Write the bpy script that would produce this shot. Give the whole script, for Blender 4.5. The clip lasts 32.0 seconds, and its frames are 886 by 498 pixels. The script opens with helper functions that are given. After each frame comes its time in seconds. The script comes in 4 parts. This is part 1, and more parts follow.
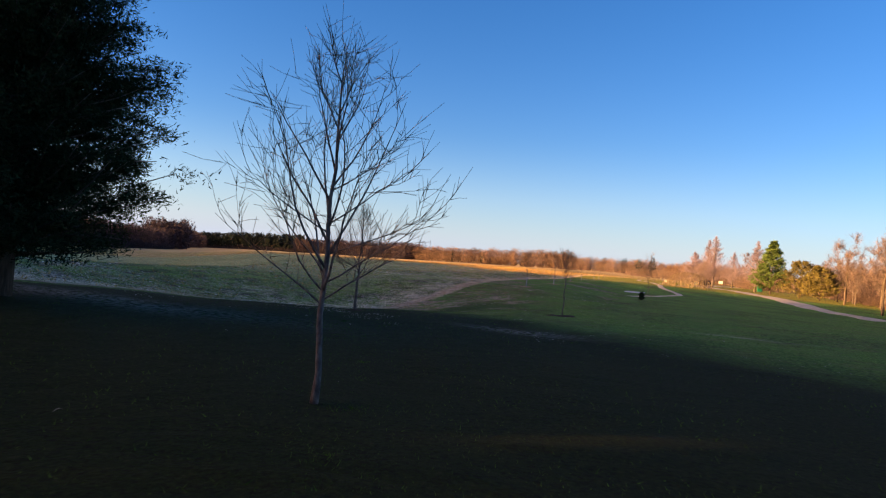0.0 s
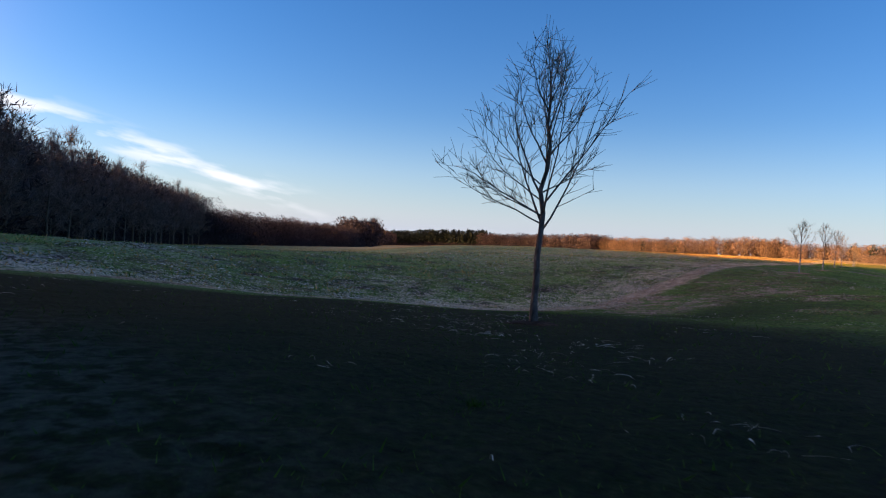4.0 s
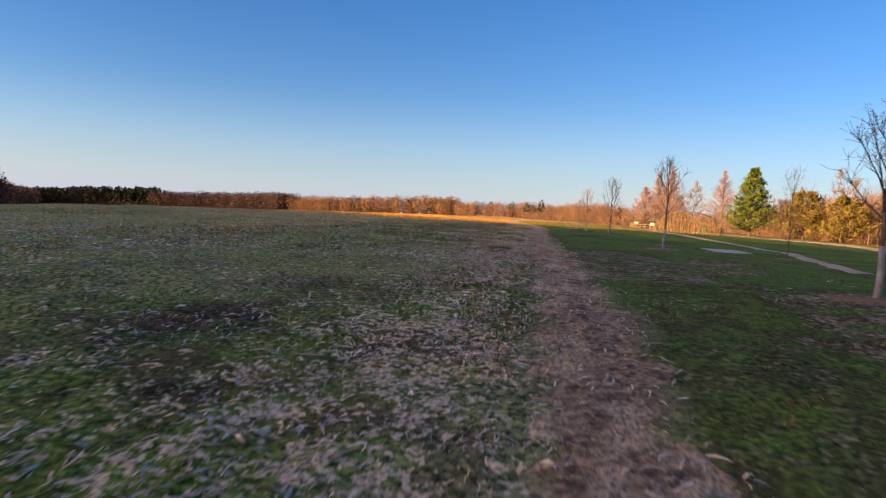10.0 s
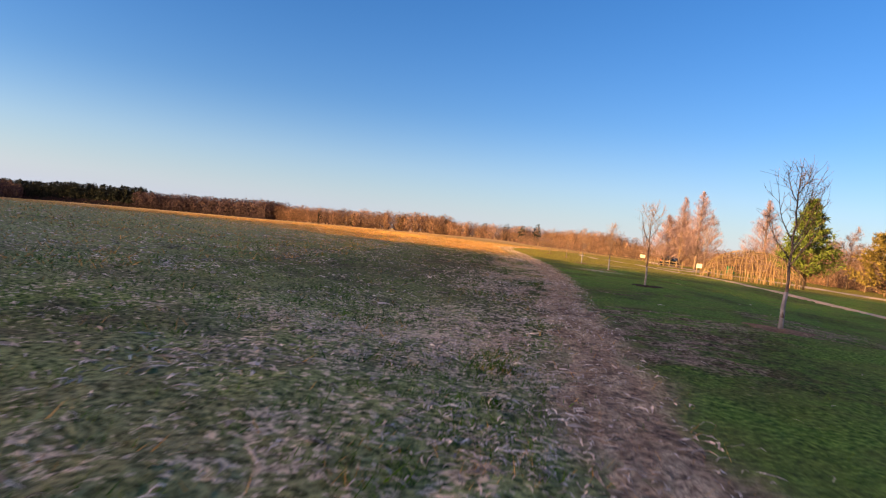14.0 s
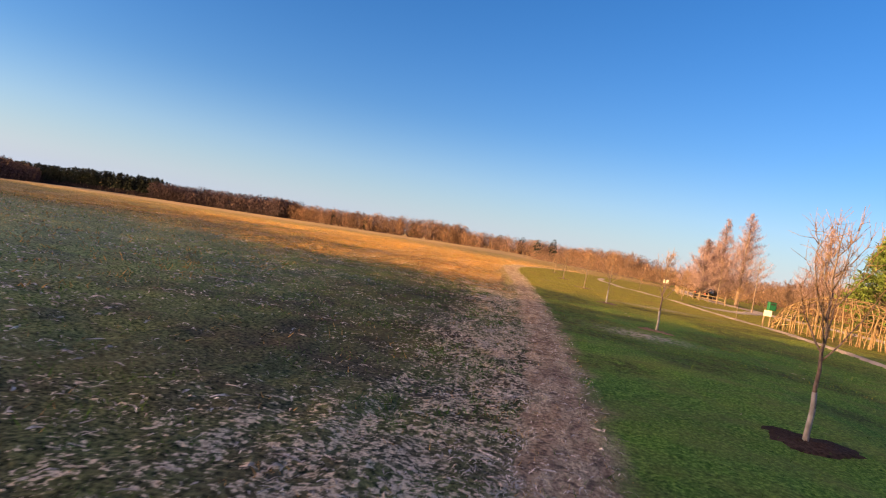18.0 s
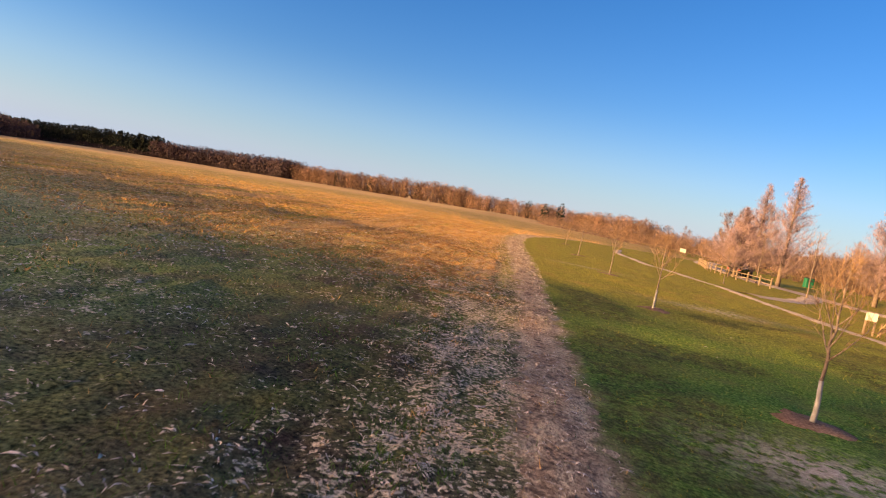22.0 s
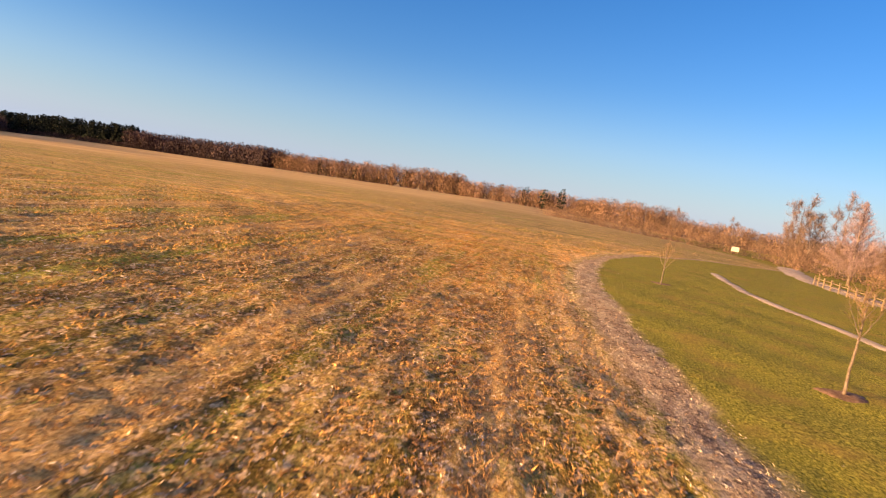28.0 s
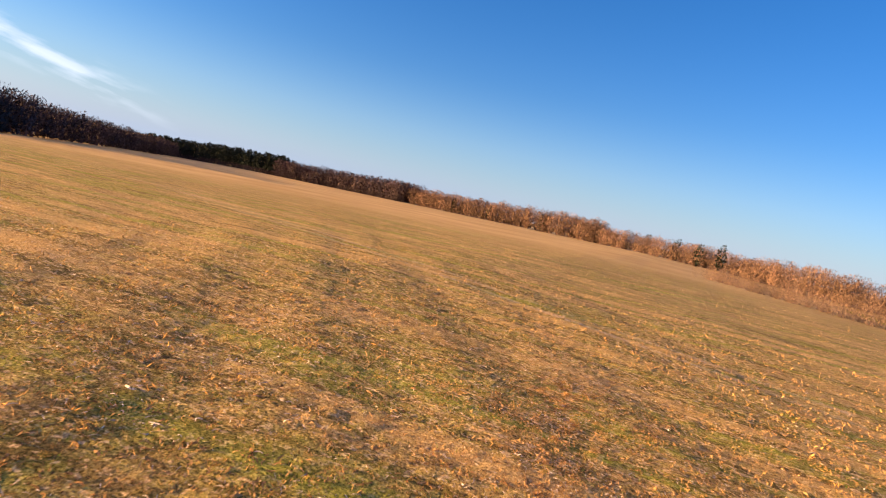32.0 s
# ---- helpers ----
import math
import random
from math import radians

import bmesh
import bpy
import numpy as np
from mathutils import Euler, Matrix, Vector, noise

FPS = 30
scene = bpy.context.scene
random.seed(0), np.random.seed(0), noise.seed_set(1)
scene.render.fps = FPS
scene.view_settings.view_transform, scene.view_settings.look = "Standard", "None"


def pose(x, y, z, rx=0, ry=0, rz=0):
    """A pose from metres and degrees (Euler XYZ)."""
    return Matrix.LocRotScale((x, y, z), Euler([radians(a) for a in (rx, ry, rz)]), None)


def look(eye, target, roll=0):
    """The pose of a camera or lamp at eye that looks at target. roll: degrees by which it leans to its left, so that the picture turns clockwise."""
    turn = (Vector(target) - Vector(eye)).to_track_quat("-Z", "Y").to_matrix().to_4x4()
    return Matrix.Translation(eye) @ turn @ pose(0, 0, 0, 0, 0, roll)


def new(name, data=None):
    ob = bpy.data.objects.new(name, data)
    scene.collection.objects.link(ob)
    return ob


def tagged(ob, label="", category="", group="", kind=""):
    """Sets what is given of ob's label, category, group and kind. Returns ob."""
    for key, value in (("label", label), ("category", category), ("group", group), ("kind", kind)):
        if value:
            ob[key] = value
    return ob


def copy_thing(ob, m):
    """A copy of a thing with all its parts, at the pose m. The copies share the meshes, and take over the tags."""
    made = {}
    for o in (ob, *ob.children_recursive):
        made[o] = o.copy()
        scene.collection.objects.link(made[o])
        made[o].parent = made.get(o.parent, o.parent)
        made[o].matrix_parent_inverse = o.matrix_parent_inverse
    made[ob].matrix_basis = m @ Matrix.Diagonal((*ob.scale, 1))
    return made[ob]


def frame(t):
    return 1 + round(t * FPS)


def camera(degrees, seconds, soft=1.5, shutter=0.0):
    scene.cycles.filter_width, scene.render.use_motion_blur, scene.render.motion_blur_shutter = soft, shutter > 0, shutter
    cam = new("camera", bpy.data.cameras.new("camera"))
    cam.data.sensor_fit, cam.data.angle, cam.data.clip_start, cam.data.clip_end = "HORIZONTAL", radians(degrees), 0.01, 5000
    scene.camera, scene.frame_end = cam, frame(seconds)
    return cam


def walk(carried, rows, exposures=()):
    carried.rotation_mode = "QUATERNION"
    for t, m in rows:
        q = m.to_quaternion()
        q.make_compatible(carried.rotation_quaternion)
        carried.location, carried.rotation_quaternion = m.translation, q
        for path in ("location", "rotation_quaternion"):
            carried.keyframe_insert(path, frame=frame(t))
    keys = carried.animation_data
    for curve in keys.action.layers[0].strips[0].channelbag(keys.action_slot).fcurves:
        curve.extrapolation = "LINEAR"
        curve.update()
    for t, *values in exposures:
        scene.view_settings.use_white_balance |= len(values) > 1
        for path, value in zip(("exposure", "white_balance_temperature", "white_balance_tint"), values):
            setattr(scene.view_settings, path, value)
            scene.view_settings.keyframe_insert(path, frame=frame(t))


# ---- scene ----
cam = camera(70.0, 32.0, soft=1.15, shutter=0.18)
PATH = [
    (0.0, pose(16.813, -23.224, 2.675, 90.30, -5.18, 18.55)),
    (0.5, pose(16.187, -20.863, 2.224, 90.61, -5.43, 21.10)),
    (1.0, pose(15.774, -19.157, 1.847, 90.92, -5.45, 23.64)),
    (1.5, pose(15.244, -17.445, 1.713, 90.96, -5.98, 26.77)),
    (2.0, pose(14.548, -15.825, 1.596, 90.88, -6.14, 29.86)),
    (2.5, pose(13.757, -14.391, 1.556, 90.66, -5.60, 32.44)),
    (3.0, pose(12.730, -12.994, 1.489, 90.15, -4.98, 34.26)),
    (3.5, pose(11.805, -11.868, 1.534, 89.47, -4.06, 35.31)),
    (5.5, pose(7.790, -6.289, 1.250, 86.80, 0.75, 31.24)),
    (6.0, pose(6.701, -3.347, 1.042, 86.60, 1.43, 28.55)),
    (6.5, pose(5.874, -0.192, 0.975, 86.57, 1.75, 25.24)),
    (7.0, pose(5.155, 2.988, 0.894, 86.55, 2.09, 21.21)),
    (7.5, pose(4.348, 5.631, 0.712, 86.53, 2.10, 17.23)),
    (8.0, pose(3.627, 7.732, 0.533, 86.59, 1.31, 13.98)),
    (8.5, pose(3.167, 9.823, 0.669, 86.65, -0.27, 11.50)),
    (9.0, pose(2.837, 12.207, 0.824, 86.63, -1.69, 9.48)),
    (9.5, pose(2.571, 14.792, 1.138, 86.56, -2.68, 8.11)),
    (10.0, pose(2.388, 17.806, 1.433, 86.46, -3.31, 7.46)),
    (10.5, pose(2.157, 21.197, 1.666, 86.55, -3.72, 7.03)),
    (11.0, pose(2.047, 24.596, 1.512, 86.81, -4.31, 6.76)),
    (11.5, pose(1.951, 27.842, 1.344, 87.05, -4.52, 6.50)),
    (12.0, pose(1.857, 30.977, 1.417, 87.27, -4.52, 6.40)),
    (12.5, pose(1.870, 33.967, 1.531, 87.49, -4.63, 6.42)),
    (13.0, pose(1.919, 36.792, 1.579, 87.71, -5.04, 6.55)),
    (13.5, pose(1.927, 39.461, 1.584, 87.98, -5.97, 6.73)),
    (14.0, pose(1.996, 42.113, 1.705, 88.22, -6.76, 6.98)),
    (14.5, pose(2.175, 44.691, 1.854, 88.36, -7.33, 7.16)),
    (15.0, pose(2.126, 47.232, 2.105, 88.41, -7.40, 7.18)),
    (15.5, pose(2.061, 49.571, 2.477, 88.41, -7.15, 7.19)),
    (17.5, pose(2.414, 56.003, 2.445, 88.69, -9.01, 8.11)),
    (18.0, pose(2.839, 58.191, 2.428, 88.76, -10.23, 8.53)),
    (18.5, pose(3.268, 60.191, 2.372, 88.71, -11.64, 9.15)),
    (19.0, pose(3.459, 61.901, 2.425, 88.55, -12.56, 9.51)),
    (19.5, pose(3.516, 63.520, 2.482, 88.18, -13.10, 9.80)),
    (20.0, pose(3.439, 64.820, 2.595, 87.72, -13.10, 9.85)),
    (20.5, pose(3.194, 66.145, 3.080, 87.03, -12.63, 9.78)),
    (21.0, pose(3.028, 67.502, 3.126, 86.51, -12.08, 9.63)),
    (21.5, pose(2.691, 69.030, 2.956, 85.83, -11.52, 9.31)),
    (22.0, pose(2.501, 70.804, 2.968, 85.24, -10.80, 9.15)),
    (22.5, pose(2.047, 72.779, 2.738, 84.84, -10.26, 8.88)),
    (23.0, pose(1.748, 74.956, 2.637, 84.52, -9.87, 8.75)),
    (23.5, pose(1.405, 77.563, 2.572, 84.28, -9.64, 8.63)),
    (24.0, pose(1.105, 80.203, 2.538, 84.13, -9.51, 8.51)),
    (24.5, pose(0.771, 83.089, 2.607, 84.00, -9.45, 8.57)),
    (26.5, pose(-2.045, 92.222, 3.611, 83.68, -9.53, 8.58)),
    (27.0, pose(-2.293, 97.367, 3.788, 83.78, -9.74, 8.56)),
    (27.5, pose(-2.808, 103.004, 3.971, 83.96, -9.79, 8.38)),
    (28.0, pose(-3.182, 107.950, 4.019, 84.12, -9.71, 8.34)),
    (28.5, pose(-3.515, 113.922, 3.942, 84.40, -9.40, 8.92)),
    (29.0, pose(-3.873, 119.109, 3.792, 84.71, -9.35, 9.80)),
    (29.5, pose(-4.059, 124.445, 3.764, 85.07, -9.44, 11.39)),
    (30.0, pose(-4.344, 129.501, 3.888, 85.30, -9.82, 12.93)),
    (30.5, pose(-4.669, 134.406, 4.245, 85.49, -10.63, 14.89)),
    (31.0, pose(-5.123, 138.529, 4.606, 85.51, -11.49, 16.75)),
    (31.5, pose(-5.845, 142.753, 4.960, 85.44, -12.24, 18.93)),
    (32.0, pose(-6.532, 146.087, 5.119, 85.26, -12.98, 21.30)),
]
walk(cam, PATH, [(0.0, 2.36, 6750, 13), (3.0, 2.32, 6750, 13), (6.0, 2.14, 6900, 14), (15.0, 2.24, 6900, 13), (19.0, 2.17, 6550, 11), (24.0, 2.11, 6450, 11), (29.0, 2.1, 6350, 11), (32.0, 2.1, 6050, 10)])

# ---------------------------------------------------------------- world and sun
SUN_AZ, SUN_EL = 118.0, 5.68      # degrees to the left of +y, degrees up
world = bpy.data.worlds.new("sky")
scene.world = world
world.use_nodes = True
wn, wl = world.node_tree.nodes, world.node_tree.links
sky = wn.new("ShaderNodeTexSky")
sky.sky_type = "NISHITA"
sky.sun_disc = False
sky.sun_elevation = radians(SUN_EL)
sky.sun_rotation = radians(-SUN_AZ)
sky.altitude = 20
sky.air_density, sky.dust_density, sky.ozone_density = 1.0, 0.05, 3.0
hsv = wn.new("ShaderNodeHueSaturation")
hsv.inputs["Saturation"].default_value = 1.2
wl.new(sky.outputs[0], hsv.inputs["Color"])


def calc(op, a, b=None, c=None):
    n = wn.new("ShaderNodeMath")
    n.operation = op
    for k, v in enumerate((a, b, c)):
        if v is None:
            continue
        if hasattr(v, "is_output"):
            wl.new(v, n.inputs[k])
        else:
            n.inputs[k].default_value = v
    return n.outputs[0]


# wisps of white cloud low over the western wood
dirn = wn.new("ShaderNodeTexCoord").outputs["Generated"]
sep = wn.new("ShaderNodeSeparateXYZ")
wl.new(dirn, sep.inputs[0])
azim = calc("MULTIPLY", calc("ARCTAN2", calc("MULTIPLY", sep.outputs[0], -1), sep.outputs[1]), 57.2958)
elev = calc("MULTIPLY", calc("ARCSINE", sep.outputs[2]), 57.2958)
comb = wn.new("ShaderNodeCombineXYZ")
wl.new(calc("MULTIPLY", azim, 0.16), comb.inputs[0])
wl.new(calc("MULTIPLY", calc("SUBTRACT", elev, calc("MULTIPLY", azim, 0.16)), 0.75), comb.inputs[1])
wisps = wn.new("ShaderNodeTexNoise")
wisps.inputs["Scale"].default_value = 1.0
wisps.inputs["Detail"].default_value = 6
wl.new(comb.outputs[0], wisps.inputs["Vector"])
d_el = calc("ABSOLUTE", calc("SUBTRACT", elev, calc("MULTIPLY_ADD", azim, 0.27, -11.0)))
near_line = calc("SUBTRACT", 1.0, calc("MULTIPLY", d_el, 0.55))
westward = calc("MULTIPLY", calc("SUBTRACT", azim, 44.0), 0.12)
thick = calc("MULTIPLY", calc("SUBTRACT", wisps.outputs["Fac"], 0.47), 6.0)
for socket in (near_line, westward, thick):
    socket.node.use_clamp = True
cover = calc("MULTIPLY", calc("MULTIPLY", near_line, westward), thick)
cl = wn.new("ShaderNodeMix")
cl.data_type = "RGBA"
wl.new(calc("MULTIPLY", cover, 0.85), cl.inputs[0])
tint = wn.new("ShaderNodeMix")
tint.data_type, tint.blend_type = "RGBA", "MULTIPLY"
tint.inputs[0].default_value = 1.0
wl.new(hsv.outputs[0], tint.inputs[6])
tint.inputs[7].default_value = (1.16, 1.04, 1.36, 1)
# the pale haze low over the land
low = calc("POWER", calc("SUBTRACT", 1.0, calc("MULTIPLY", calc("MAXIMUM", elev, 0.0), 1 / 11.0)), 1.7)
low.node.inputs[0].links[0].from_node.use_clamp = True
haze = wn.new("ShaderNodeMix")
haze.data_type = "RGBA"
wl.new(calc("MULTIPLY", low, 0.66), haze.inputs[0])
wl.new(tint.outputs[2], haze.inputs[6])
haze.inputs[7].default_value = (2.1, 3.15, 4.7, 1)
wl.new(haze.outputs[2], cl.inputs[6])
cl.inputs[7].default_value = (4.6, 4.8, 5.2, 1)
# the bright warm air round the low sun
away = wn.new("ShaderNodeVectorMath")
away.operation = "DOT_PRODUCT"
wl.new(dirn, away.inputs[0])
away.inputs[1].default_value = (-math.sin(radians(SUN_AZ)) * math.cos(radians(SUN_EL)), math.cos(radians(SUN_AZ)) * math.cos(radians(SUN_EL)), math.sin(radians(SUN_EL)))
lobe = calc("POWER", calc("MAXIMUM", away.outputs["Value"], 0.0), 14.0)
glow = wn.new("ShaderNodeMix")
glow.data_type, glow.blend_type = "RGBA", "ADD"
wl.new(lobe, glow.inputs[0])
wl.new(cl.outputs[2], glow.inputs[6])
glow.inputs[7].default_value = (66.0, 37.0, 19.0, 1)
wl.new(glow.outputs[2], wn["Background"].inputs[0])
wn["Background"].inputs[1].default_value = 0.051

sun = bpy.data.lights.new("sun", "SUN")
sun.energy, sun.angle, sun.color = 5.0, radians(0.55), (1.0, 0.56, 0.19)
sun_ob = new("sun", sun)
az, el = radians(SUN_AZ), radians(SUN_EL)
sun_dir = Vector((-math.sin(az) * math.cos(el), math.cos(az) * math.cos(el), math.sin(el)))
sun_ob.matrix_world = look(sun_dir * 300, (0, 0, 0))


# ---------------------------------------------------------------- materials
def material(name, build, rough=0.9):
    m = bpy.data.materials.new(name)
    m.use_nodes = True
    nt = m.node_tree
    b = nt.nodes["Principled BSDF"]
    b.inputs["Roughness"].default_value = rough
    b.inputs["Specular IOR Level"].default_value = 0.06
    build(nt, b)
    return m


def noise_node(nt, scale, detail=4, coords="Object", rough=0.55, stretch=None):
    tc = nt.nodes.new("ShaderNodeTexCoord")
    n = nt.nodes.new("ShaderNodeTexNoise")
    n.inputs["Scale"].default_value = scale
    n.inputs["Detail"].default_value = detail
    n.inputs["Roughness"].default_value = rough
    src = tc.outputs[coords]
    if stretch:
        mp = nt.nodes.new("ShaderNodeMapping")
        mp.inputs["Scale"].default_value = stretch
        nt.links.new(src, mp.inputs[0])
        src = mp.outputs[0]
    nt.links.new(src, n.inputs["Vector"])
    return n.outputs["Fac"]


def ramp(nt, fac, stops):
    r = nt.nodes.new("ShaderNodeValToRGB")
    e = r.color_ramp.elements
    while len(e) < len(stops):
        e.new(0.5)
    for i, (p, c) in enumerate(stops):
        e[i].position, e[i].color = p, (*c, 1) if len(c) == 3 else c
    nt.links.new(fac, r.inputs[0])
    return r.outputs[0]


def mix(nt, fac, a, b, kind="MIX"):
    m = nt.nodes.new("ShaderNodeMix")
    m.data_type, m.blend_type = "RGBA", kind
    for s, v in ((0, fac), (6, a), (7, b)):
        if hasattr(v, "is_output"):
            nt.links.new(v, m.inputs[s])
        else:
            m.inputs[s].default_value = v if s == 0 else (*v, 1)
    return m.outputs[2]


def bump(nt, b, fac, strength, dist):
    n = nt.nodes.new("ShaderNodeBump")
    n.inputs["Strength"].default_value = strength
    n.inputs["Distance"].default_value = dist
    nt.links.new(fac, n.inputs["Height"])
    nt.links.new(n.outputs[0], b.inputs["Normal"])


def grainy(name, dark, light, scale, rough=0.9, bump_s=0.4, bump_d=0.02, island=0.0, obj=0.0, stretch=None, big=None, tint=False):
    """A two-tone surface: fine grain, a broad stain, and a shift from piece to piece."""
    def build(nt, b):
        c = ramp(nt, noise_node(nt, scale, 5, stretch=stretch), [(0.3, dark), (0.7, light)])
        wide = noise_node(nt, scale * 0.08 if big is None else big, 3)
        c = mix(nt, ramp(nt, wide, [(0.35, (0, 0, 0)), (0.65, (0.55, 0.55, 0.55))]), c, tuple(v * 0.62 for v in dark))
        if island or obj:
            if island:
                g = nt.nodes.new("ShaderNodeNewGeometry").outputs["Random Per Island"]
                k = island
            else:
                g = nt.nodes.new("ShaderNodeObjectInfo").outputs["Random"]
                k = obj
            c = mix(nt, 1.0, c, ramp(nt, g, [(0, (1 - k,) * 3), (1, (1 + k,) * 3)]), "MULTIPLY")
        if tint:
            c = mix(nt, 1.0, c, ramp(nt, attr(nt, "tint"), [(0, (0.5, 0.5, 0.52)), (0.5, (0.95, 0.9, 0.85)), (1, (1.5, 1.4, 1.3))]), "MULTIPLY")
        nt.links.new(c, b.inputs["Base Color"])
        if bump_s:
            bump(nt, b, noise_node(nt, scale * 2.0, 4, stretch=stretch), bump_s, bump_d)
    return material(name, build, rough)


def attr(nt, name):
    a = nt.nodes.new("ShaderNodeAttribute")
    a.attribute_name = name
    return a.outputs["Fac"]


def scaled(nt, fac, k):
    """A mask times a constant."""
    return mix(nt, 1.0, fac, (k, k, k), "MULTIPLY")


def flecks(nt, density):
    """Mask of scattered chopped straw and dead leaves, thicker where density is high."""
    small, clump = noise_node(nt, 12.0, 4, rough=0.6), noise_node(nt, 2.6, 5, stretch=(1.0, 0.6, 1.0))
    terms = []
    for src, k, o in ((small, 0.65, 0.0), (clump, 0.35, 0.0), (density, 0.24, -0.12)):
        n = nt.nodes.new("ShaderNodeMath")
        n.operation = "MULTIPLY_ADD"
        nt.links.new(src, n.inputs[0])
        n.inputs[1].default_value, n.inputs[2].default_value = k, o
        terms.append(n.outputs[0])
    while len(terms) > 1:
        n = nt.nodes.new("ShaderNodeMath")
        n.operation = "ADD"
        nt.links.new(terms.pop(), n.inputs[0])
        nt.links.new(terms.pop(), n.inputs[1])
        terms.append(n.outputs[0])
    return ramp(nt, terms[0], [(0.545, (0, 0, 0)), (0.59, (1, 1, 1))])


def trail_colour(nt):
    """Trodden earth with chopped straw pressed into it."""
    fine = noise_node(nt, 15, 7, rough=0.62)
    earth = ramp(nt, fine, [(0.34, (0.1, 0.062, 0.038)), (0.64, (0.52, 0.36, 0.215))])
    chaff = ramp(nt, noise_node(nt, 34, 4, stretch=(1.0, 0.4, 1.0)), [(0.36, (0.26, 0.17, 0.11)), (0.6, (0.88, 0.71, 0.43))])
    c = mix(nt, ramp(nt, noise_node(nt, 2.0, 5, stretch=(1.6, 0.5, 1.0)), [(0.42, (0, 0, 0)), (0.64, (0.75, 0.75, 0.75))]), earth, chaff)
    c = mix(nt, ramp(nt, noise_node(nt, 9.0, 4), [(0.58, (0, 0, 0)), (0.68, (0.8, 0.8, 0.8))]), c, chaff)
    return mix(nt, ramp(nt, noise_node(nt, 5.0, 5), [(0.35, (0.65, 0.65, 0.65)), (0.46, (0, 0, 0))]), c, (0.045, 0.027, 0.02))


def ground_build(nt, b):
    fine = noise_node(nt, 17.0, 8, rough=0.62)
    clod = noise_node(nt, 4.2, 5, rough=0.6)
    mid = noise_node(nt, 0.9, 5)
    broad = noise_node(nt, 0.09, 4)
    litter = flecks(nt, attr(nt, "litter"))
    # dry stubble, the low sun's gold put into its tones: straw litter, tan grass and a little green, combed along the
    # rows
    row = mix(nt, attr(nt, "turned"), noise_node(nt, 1.6, 4, stretch=(1.0, 0.12, 1.0)), noise_node(nt, 1.6, 4, stretch=(0.16, 1.0, 1.0)))
    lane = mix(nt, attr(nt, "turned"), noise_node(nt, 0.5, 5, stretch=(1.0, 0.06, 1.0)), noise_node(nt, 0.5, 5, stretch=(0.1, 1.0, 1.0)))
    soil = ramp(nt, fine, [(0.3, (0.007, 0.004, 0.003)), (0.7, (0.045, 0.026, 0.015))])
    straw = ramp(nt, fine, [(0.3, (0.16, 0.085, 0.033)), (0.45, (0.55, 0.33, 0.11)), (0.62, (0.82, 0.56, 0.23))])
    green = ramp(nt, fine, [(0.34, (0.08, 0.1, 0.008)), (0.64, (0.42, 0.46, 0.045))])
    f1 = mix(nt, ramp(nt, mid, [(0.42, (0, 0, 0)), (0.55, (1, 1, 1))]), straw, green)
    f1 = mix(nt, ramp(nt, row, [(0.42, (0, 0, 0)), (0.64, (0.7, 0.7, 0.7))]), f1, straw)
    f1 = mix(nt, ramp(nt, attr(nt, "swath"), [(0.55, (0, 0, 0)), (0.95, (0.6, 0.6, 0.6))]), f1, straw)
    f2 = mix(nt, ramp(nt, broad, [(0.4, (0, 0, 0)), (0.6, (0.75, 0.75, 0.75))]), f1, green)
    f2 = mix(nt, 0.4, f2, ramp(nt, fine, [(0.36, (0.04, 0.025, 0.006)), (0.48, (0.38, 0.25, 0.05)), (0.6, (0.8, 0.55, 0.18))]))
    rust = ramp(nt, noise_node(nt, 1.4, 5), [(0.5, (0, 0, 0)), (0.68, (0.6, 0.6, 0.6))])
    f2 = mix(nt, rust, f2, ramp(nt, fine, [(0.34, (0.1, 0.04, 0.014)), (0.62, (0.5, 0.24, 0.08))]))
    gaps = mix(nt, 1.0, ramp(nt, clod, [(0.5, (0, 0, 0)), (0.64, (0.6, 0.6, 0.6))]), ramp(nt, attr(nt, "open_soil"), [(0, (0.1, 0.1, 0.1)), (1, (0.9, 0.9, 0.9))]), "MULTIPLY")
    gaps = mix(nt, scaled(nt, ramp(nt, noise_node(nt, 7.5, 4, rough=0.6), [(0.37, (1, 1, 1)), (0.47, (0, 0, 0))]), 0.6), gaps, (0.8, 0.8, 0.8))
    lit_field = mix(nt, gaps, f2, soil)
    lit_field = mix(nt, ramp(nt, attr(nt, "furrow"), [(0.3, (0, 0, 0)), (0.75, (0.6, 0.6, 0.6))]), lit_field, ramp(nt, fine, [(0.36, (0.03, 0.018, 0.005)), (0.62, (0.26, 0.17, 0.035))]))
    hollow = mix(nt, attr(nt, "turned"), noise_node(nt, 6.5, 4, rough=0.6, stretch=(1.0, 0.45, 1.0)), noise_node(nt, 6.5, 4, rough=0.6, stretch=(0.45, 1.0, 1.0)))
    tuft = mix(nt, attr(nt, "turned"), noise_node(nt, 8.0, 4, rough=0.6, stretch=(1.0, 0.5, 1.0)), noise_node(nt, 8.0, 4, rough=0.6, stretch=(0.5, 1.0, 1.0)))
    under = ramp(nt, fine, [(0.36, (0.035, 0.02, 0.006)), (0.64, (0.24, 0.15, 0.035))])
    lit_field = mix(nt, ramp(nt, row, [(0.42, (0.85, 0.85, 0.85)), (0.5, (0, 0, 0))]), lit_field, under)
    lit_field = mix(nt, ramp(nt, hollow, [(0.42, (0.9, 0.9, 0.9)), (0.5, (0, 0, 0))]), lit_field, under)
